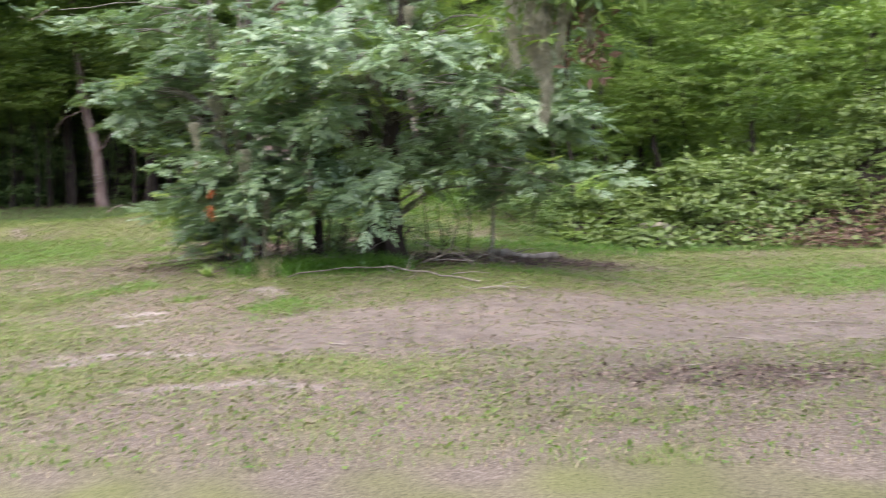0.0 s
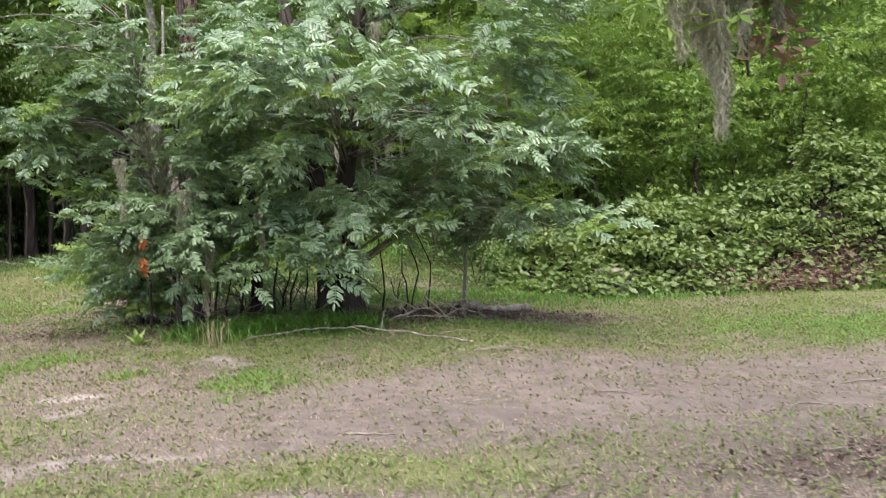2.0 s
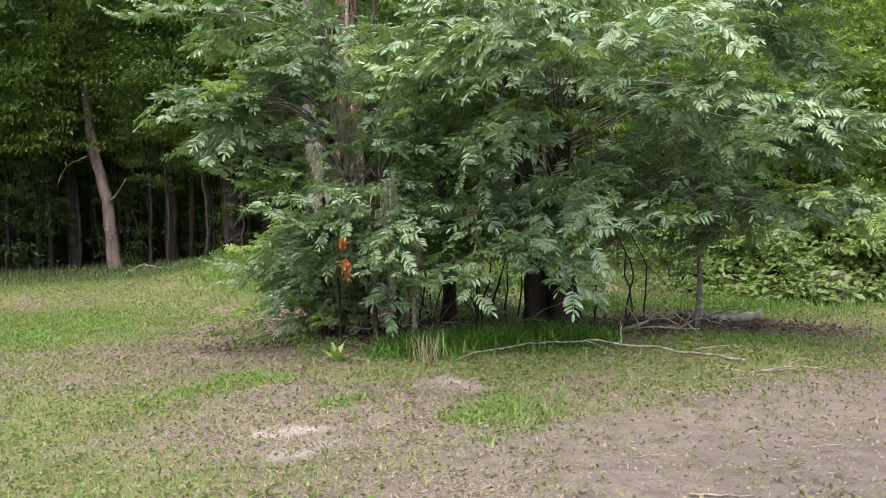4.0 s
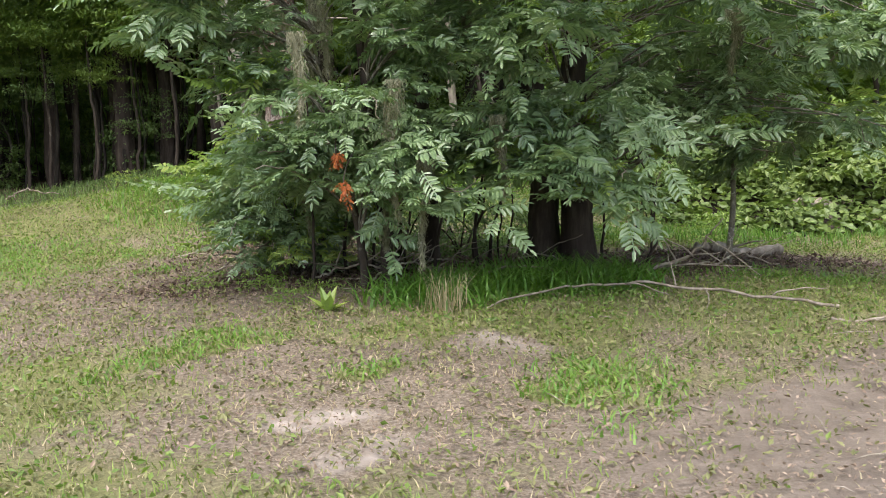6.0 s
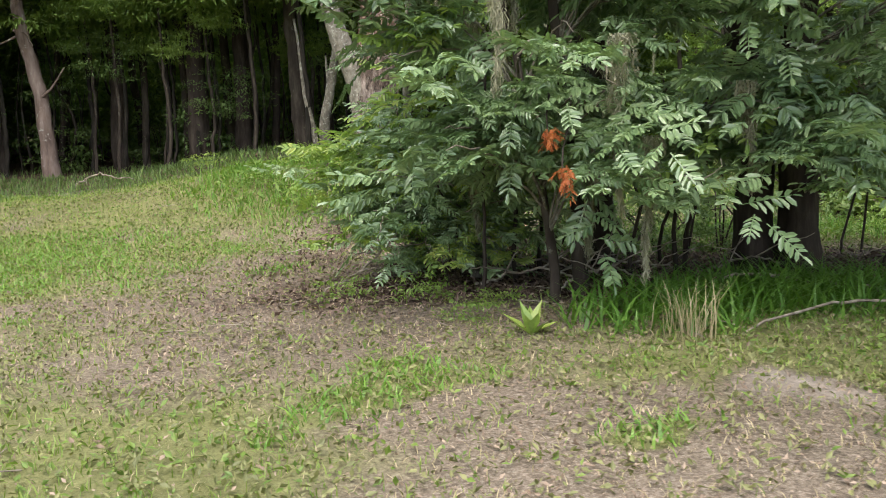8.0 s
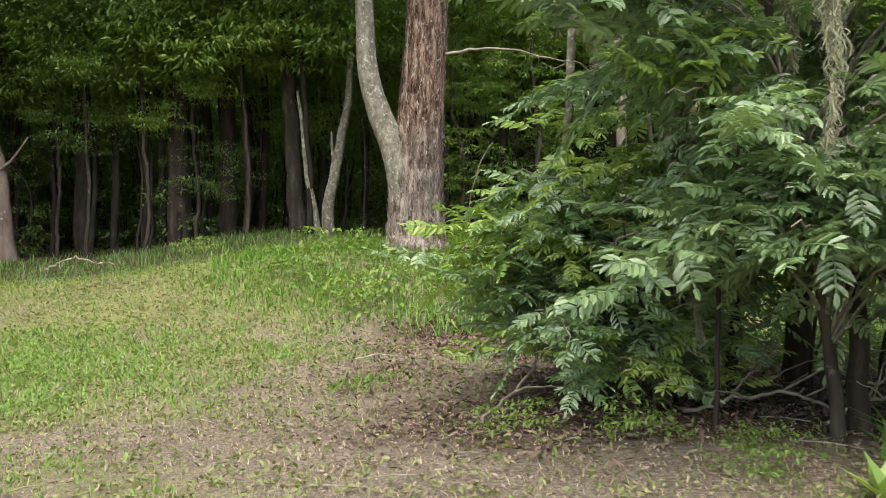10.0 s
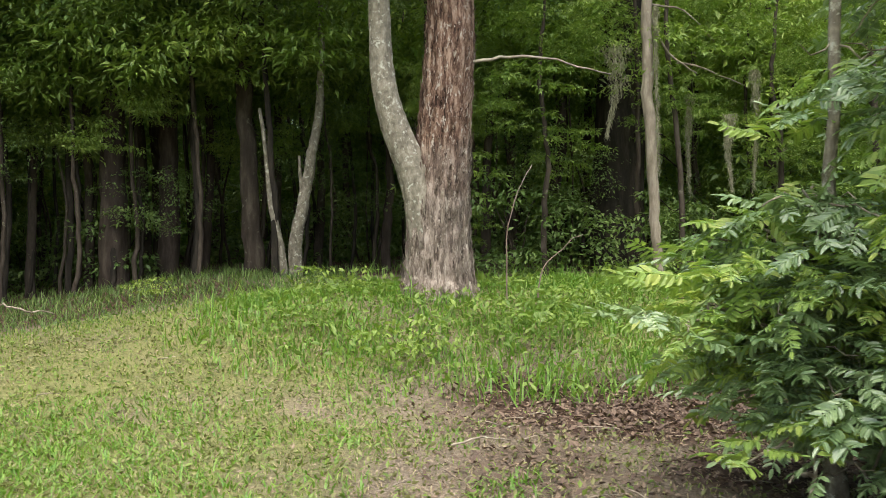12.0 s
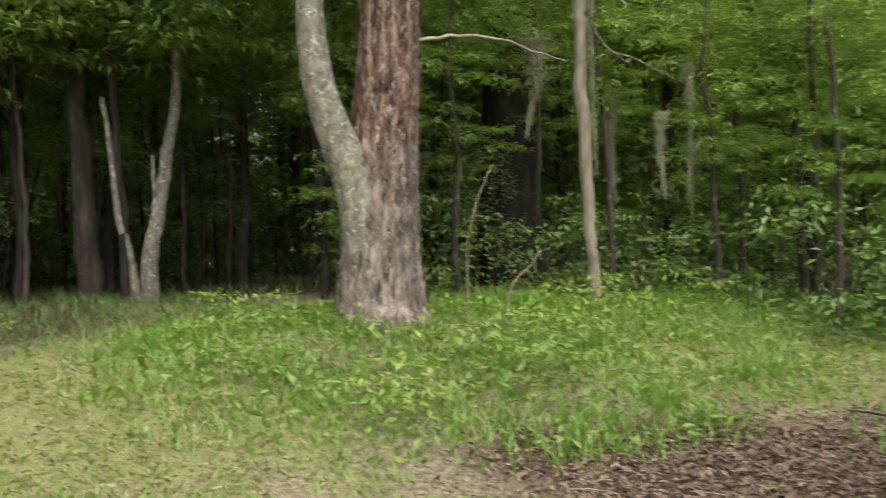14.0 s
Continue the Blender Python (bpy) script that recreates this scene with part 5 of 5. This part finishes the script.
branch_on_ground("fallen_branch", "dry branching stick on the bare dirt", [(0.2, 12.3, 0.0), (0.6, 12.2, 0.02), (1.1, 12.35, 0.0)], 0.012, 0.006, B_PALE, 115, [(0.4, 0.3, -0.3, 0.03, 0.006), (0.6, 0.3, 0.25, 0.02, 0.006)])
branch_on_ground("fallen_branch", "grey crooked branch at the bushy tree's foot", [(-4.3, 15.1, 0.0), (-4.0, 15.5, 0.1), (-3.75, 15.75, 0.35), (-3.6, 15.85, 0.6)], 0.010, 0.008, B_PALE, 116, [(0.5, -0.2, -0.1, 0.02, 0.01), (0.75, -0.5, -0.15, -0.12, 0.012), (0.3, 0.3, -0.1, 0.03, 0.008)])
branch_on_ground("fallen_branch", "tangle of bare sticks in the thicket's litter", [(-3.2, 15.0, 0.02), (-2.9, 14.8, 0.15), (-2.5, 14.7, 0.03)], 0.012, 0.008, B_PALE, 117,
                 [(0.3, 0.1, -0.3, 0.3, 0.008), (0.5, -0.4, -0.3, 0.1, 0.008), (0.7, 0.4, -0.3, 0.25, 0.008), (0.8, 0.5, 0.1, 0.1, 0.007)])
for k, (x, y) in enumerate([(-2.3, 15.2), (-1.5, 15.0), (-3.0, 15.4), (0.3, 14.6), (-2.7, 14.4)]):
    branch_on_ground("fallen_branch", "tangle of bare sticks in the thicket's litter", [(x, y, 0.02), (x + 0.3, y - 0.15, 0.12), (x + 0.7, y - 0.1, 0.05)], 0.010, 0.006, B_PALE, 140 + k,
                     [(0.2, 0.1, -0.25, 0.25, 0.007), (0.45, -0.3, -0.2, 0.12, 0.006), (0.6, 0.3, -0.3, 0.2, 0.006), (0.8, 0.4, 0.1, 0.15, 0.006), (0.35, 0.25, 0.2, 0.3, 0.006)])
branch_on_ground("fallen_branch", "pale bent stick on shaded grass", [(-8.3, 24.6, 0.0), (-7.9, 24.3, 0.15), (-7.3, 24.2, 0.02)], 0.016, 0.008, B_PALE, 118, [(0.4, 0.05, -0.3, -0.1, 0.008)])
for k, (x, y, a, l, r) in enumerate([(3.4, 19.4, 0.1, 1.1, 0.11), (3.9, 19.7, -0.2, 1.2, 0.1), (4.6, 19.3, 0.25, 1.0, 0.09), (3.7, 19.55, 0.0, 0.9, 0.1)]):
    up = 0.1 if k < 3 else 0.3
    branch_on_ground("fallen_log", "grey rotting log stacked at the vine mound's foot", [(x, y, up), (x + l * 0.5, y + a * 0.5, up + 0.02), (x + l, y + a, up)], r, r * 0.9, B_PALE if k != 1 else B_DARK, 120 + k, n=10)
branch_on_ground("fallen_log", "dark fallen trunk lying in the wood", [(3.2, 25.8, 0.2), (4.6, 26.0, 0.3), (6.4, 26.3, 0.2)], 0.2, 0.16, B_DARK, 125, n=14)
for k, (x, y, a, l) in enumerate([(1.0, 9.85, 0.1, 0.5), (2.7, 9.9, 0.05, 0.9), (-0.3, 10.6, 0.1, 0.6), (3.6, 10.8, 0.1, 0.8), (-1.0, 8.9, 0.0, 0.35), (-4.6, 14.9, 0.1, 0.35), (-4.7, 18.0, -0.05, 0.4), (-5.2, 18.9, 0.05, 0.3), (2.6, 7.4, 0.1, 0.5), (4.2, 12.2, 0.2, 0.4)]):
    branch_on_ground("stick", "small dry stick lying on the ground", [(x, y, 0), (x + l / 2, y + a * l, 0.01), (x + l, y + a * l * 0.5, 0)], 0.008, 0.005, B_PALE, 130 + k, n=7, sides=5, up=0.008)

# ---- ground cover ----
BLADE_V = np.array([(-0.5, 0, 0), (0.5, 0, 0), (0.36, 0.25, 0.6), (-0.36, 0.25, 0.6), (0, 0.75, 1.0)])
BLADE_Q = np.array([[0, 1, 2, 3], [3, 2, 4, 4]])


def blades(name, label, x, y, tall, wide, mat, seed, bend=1.0):
    g = np.random.default_rng(seed)
    n = len(x)
    t = tall * g.uniform(0.5, 1.2, n)
    sc = np.stack([np.full(n, 1.0) * wide * g.uniform(0.7, 1.3, n), t * bend * g.uniform(0.1, 1.2, n), t], -1)
    v = BLADE_V[None] * sc[:, None]
    v = np.einsum("nij,nkj->nki", turn_about(2, g.uniform(0, 6.28, n)), v) + np.stack([x, y, height(x, y) - 0.004], -1)[:, None]
    q = (BLADE_Q[None] + (np.arange(n) * 5)[:, None, None]).reshape(-1, 4)
    return tagged(new(name, mesh_of(name, v.reshape(-1, 3), q, mat)), label, "grass", kind="stuff")


def flat_leaves(name, label, x, y, size, mat, seed, tilt=0.45, template=KITE, up=0.012, category="ground plants"):
    g = np.random.default_rng(seed)
    n = len(x)
    rots = turn_about(2, g.uniform(0, 6.28, n)) @ turn_about(1, g.normal(-0.1, tilt, n)) @ turn_about(0, g.normal(0, tilt, n))
    p = np.stack([x, y, height(x, y) + up + g.uniform(0, 0.015, n)], -1)
    return tagged(new(name, mesh_of(name, *spread(template, ONE, p, rots, size * g.uniform(0.5, 1.3, n)), mat)), label, category, kind="stuff")


def sown(n, x0, x1, y0, y1, chance, seed):
    g = np.random.default_rng(seed)
    x, y = g.uniform(x0, x1, n), g.uniform(y0, y1, n)
    ok = g.random(n) < chance(x, y)
    return x[ok], y[ok]


def seen_side(x, y):
    """The ground on which the walker looks: it widens away from the path."""
    return (x > -3.0 - 0.52 * np.clip(y - 3, 0, 40)) & (x < 1.5 + 0.55 * np.clip(y, 0, 40))


def tall_zone(x, y):
    return np.maximum.reduce([blob(x, y, -3.7, 21.2, 1.6, 1.4), blob(x, y, -2.0, 21.6, 1.6, 1.2), 0.7 * blob(x, y, -3.0, 19.9, 1.2, 0.7), 0.6 * blob(x, y, 0.5, 22.0, 2.2, 1.2), 0.62 * blob(x, y, -5.0, 21.5, 1.0, 0.8), 0.5 * blob(x, y, -4.8, 20.6, 0.9, 0.7), 0.7 * blob(x, y, -1.0, 20.6, 1.6, 0.9)]) * np.clip(0.8 + 0.6 * waves(x, y, 2.6, 51), 0.05, 1.2)


def clump(x, y, seed):
    return np.clip(0.55 + 1.1 * waves(x, y, 22.0, seed) + 0.5 * waves(x, y, 60.0, seed + 1), 0.14, 1.6)


def near(y):
    return np.clip(1.5 - 0.035 * (y - 5), 0.6, 1.0)


x, y = sown(640000, -14, 13, 5.2, 24.5, lambda x, y: seen_side(x, y) * near(y) * np.clip(cover(x, y)[0] * 1.15 - 0.14, 0, 1) * clump(x, y, 67) * 0.8, 201)
blades("lawn_grass", "short patchy green lawn grass", x, y, 0.05, 0.007, M_GRASS, 202, 1.6)
x, y = sown(420000, -14, 13, 5.2, 24.5, lambda x, y: seen_side(x, y) * near(y) * np.clip(cover(x, y)[0] * 1.2 - 0.15, 0.08, 1) * (1 - cover(x, y)[1]) * clump(x, y, 61) * 0.75, 203)
flat_leaves("lawn_weeds", "low broad-leaved weeds in the lawn", x, y, 0.044, M_GRASS, 204, 0.6, up=0.02)
x, y = sown(230000, -10, 12, 5.2, 20, lambda x, y: seen_side(x, y) * np.clip(cover(x, y)[4] * 1.3 - 0.2, 0, 1), 205)
blades("lush_grass", "fresh bright green grass in tufts", x, y, 0.062, 0.014, M_LUSH, 206, 2.6)
x, y = sown(160000, -12, 12, 5.2, 21, lambda x, y: seen_side(x, y) * (1 - cover(x, y)[2]) * (1 - cover(x, y)[1]) * np.clip(1.1 - cover(x, y)[0], 0, 1) * 0.55, 207)
blades("dry_grass", "dry straw-coloured grass on bare soil", x, y, 0.035, 0.006, M_STRAW, 208, 2.4)
x, y = sown(360000, -11, 7, 6.0, 22, lambda x, y: seen_side(x, y) * (1 - cover(x, y)[2]) * (1 - 0.55 * cover(x, y)[1]) * np.clip(0.55 + 0.5 * waves(x, y, 5.5, 44), 0.1, 1) * clump(x, y, 63) * 0.9, 243)
flat_leaves("lawn_weeds", "tiny olive weeds creeping over bare soil", x, y, 0.04, M_CREEP, 244, 0.6, up=0.018)
x, y = sown(95000, -8, 5, 18.5, 24.5, lambda x, y: np.clip(tall_zone(x, y), 0, 1) * 0.8, 209)
blades("tall_grass", "tall fresh grass round the twin-stemmed tree", x, y, 0.19 * (0.6 + 0.5 * waves(x, y, 2.2, 41)).clip(0.35, 1.4), 0.015, M_LUSH, 210, 1.7)
x, y = sown(2600, -7, 4, 19.6, 24.0, lambda x, y: np.clip(tall_zone(x, y), 0, 1) * 0.6, 233)
blades("tall_grass", "long loose grass blades", x, y, 0.34, 0.009, M_LUSH, 234, 1.6)
x, y = sown(26000, -8, 5, 18.5, 24.5, lambda x, y: np.clip(tall_zone(x, y), 0, 1) * 0.7, 231)
flat_leaves("lawn_weeds", "leafy weeds among tall grass", x, y, 0.085, M_BRIGHT, 232, 0.6, up=0.1)
x, y = sown(8000, -2.9, -0.4, 12.9, 14.6, lambda x, y: np.clip(blob(x, y, -1.35, 13.85, 0.8, 0.42) + 0.5 * blob(x, y, -2.3, 13.5, 0.5, 0.4), 0, 1) * 0.6, 211)
blades("tall_grass", "thick bright grass at the thicket's foot", x, y, 0.21, 0.020, M_LUSH, 212, 2.7)
g = np.random.default_rng(213)
a, r = g.uniform(0, 6.28, 70), np.abs(g.normal(0, 0.09, 70))
blades("dry_grass", "upright tuft of pale dry grass", -2.3 + r * np.cos(a), 13.0 + r * np.sin(a), 0.30, 0.006, M_STRAW, 214, 0.9)
# both wood grasses use the dark leaf colour in place of canopy shade
x, y = sown(26000, -16, 14, 23.5, 30, lambda x, y: 0.6 * np.clip(0.5 + 0.4 * waves(x, y, 1.2, 31), 0, 1), 215)
blades("woodland_grass", "thin green grass on the wood floor, darkened for shade", x, y, 0.13, 0.012, M_DARK, 216, 1.4)
x, y = sown(20000, -16, -3.5, 22.3, 27, lambda x, y: 0.75 * np.clip((y - 22.2 - 0.1 * (x + 8)) / 1.2, 0, 1), 241)
blades("woodland_grass", "thin green grass along the wood's edge, darkened for shade", x, y, 0.085, 0.012, M_DARK, 242, 2.2)
x, y = sown(12000, -5, 4, 15.8, 19.5, lambda x, y: 0.5 * (blob(x, y, 0.8, 18.0, 2.3, 0.9) + 0.7 * blob(x, y, 3.0, 18.5, 1.6, 0.6)), 217)
blades("tall_grass", "sunlit grass behind the thicket", x, y, 0.16, 0.012, M_LUSH, 218, 1.0)
x, y = sown(9000, 2.5, 12, 18.3, 19.8, lambda x, y: 0.5 * np.clip(0.5 + 0.6 * waves(x, y, 2.0, 32), 0, 1), 235)
blades("tall_grass", "ragged grass along the vine mound's foot", x, y, 0.16, 0.011, M_LUSH, 236, 1.4)
x, y = sown(9000, 7, 13, 15.5, 20, lambda x, y: blob(x, y, 11.0, 18.4, 2.0, 1.3), 219)
blades("tall_grass", "tall pale grass beside the vine mound", x, y, 0.4, 0.012, M_LUSH, 220, 0.8)

x, y = sown(110000, -9, 8, 5.5, 21.6, lambda x, y: seen_side(x, y) * (0.03 + 0.12 * np.clip(cover(x, y)[2] * 1.3, 0, 1) + 0.05 * cover(x, y)[1] + 0.10 * (1 - cover(x, y)[0])), 221)
flat_leaves("fallen_leaves", "brown fallen leaves scattered over the ground", x, y, 0.04, M_LITTER, 222, 0.4, up=0.008, category="leaf litter")
x, y = sown(150000, -7, 5, 5.5, 21.5, lambda x, y: seen_side(x, y) * np.clip(cover(x, y)[2] * 1.5 - 0.35, 0, 1) * 0.8, 227)
flat_leaves("rotting_leaves", "dark brown rotting leaves under the trees", x, y, 0.06, M_MULCH, 228, 0.45, up=0.008, category="leaf litter")
x, y = sown(280000, -10, 8, 5.5, 21.5, lambda x, y: seen_side(x, y) * np.clip(1.05 - cover(x, y)[0], 0.05, 1) * (1 - 0.5 * cover(x, y)[1]) * clump(x, y, 65) * 0.75, 225)
flat_leaves("leaf_flakes", "small broken dry leaf flakes on bare soil", x, y, 0.025, M_LITTER, 226, 0.6, up=0.008, category="leaf litter")
twigs = Heap()
g = np.random.default_rng(223)
x, y = sown(9000, -9, 8, 6, 21, lambda x, y: seen_side(x, y) * (0.02 + 0.16 * cover(x, y)[2] + 0.07 * cover(x, y)[1]), 224)
for px_, py_ in zip(x, y):
    l, a_ = g.uniform(0.06, 0.3), g.uniform(0, 6.28)
    b_ = np.array(on_ground(px_, py_, 0.012)); d_ = np.array([math.cos(a_), math.sin(a_), g.uniform(0, 0.12)]) * l
    twigs.add(*tube(np.array([b_, b_ + d_ * 0.5 + (0, 0, 0.008), b_ + d_]), [0.004, 0.0035, 0.002], 4))
tagged(new("twigs", twigs.done("twigs", B_PALE)), "scattered small dry twigs", "twigs", kind="stuff")

# low leafy plants
for k, (x, y, s) in enumerate([(-4.1, 15.0, 0.35), (-3.6, 14.7, 0.4), (-3.2, 14.2, 0.25), (-3.4, 13.7, 0.3), (-4.2, 20.3, 0.7), (-3.3, 20.6, 0.8), (-2.6, 20.9, 0.7), (-5.0, 20.9, 0.6), (-6.2, 24.6, 0.5), (0.3, 16.9, 0.6), (1.6, 17.6, 0.6), (-0.9, 22.2, 0.8), (0.6, 22.3, 0.9), (-4.6, 22.6, 0.7), (2.2, 18.8, 0.7)]):
    root = thing("low_plant", on_ground(x, y), "low leafy green plant growing from the ground", "plant", "low plants")
    part("leaves", LEAFY["low_green"], root, kind="stuff", m=Matrix.Translation((0, 0, 0.22 * s)) @ Matrix.Rotation(k * 1.7, 4, "Z") @ Matrix.Scale(s, 4))
g = np.random.default_rng(230)
rosette = thing("broad_plant", on_ground(-3.12, 13.3), "small plant with upright pale green broad leaves", "plant")
for k in range(9):
    v, q = spread(KITE * (1, 0.8, 1), ONE, np.zeros((1, 3)), turn_about(2, np.array([k * 0.7])) @ turn_about(1, np.array([-g.uniform(0.5, 1.2)])), [g.uniform(0.14, 0.22)])
    part("leaf", mesh_of("leaf", v, q, M_TIP), rosette)
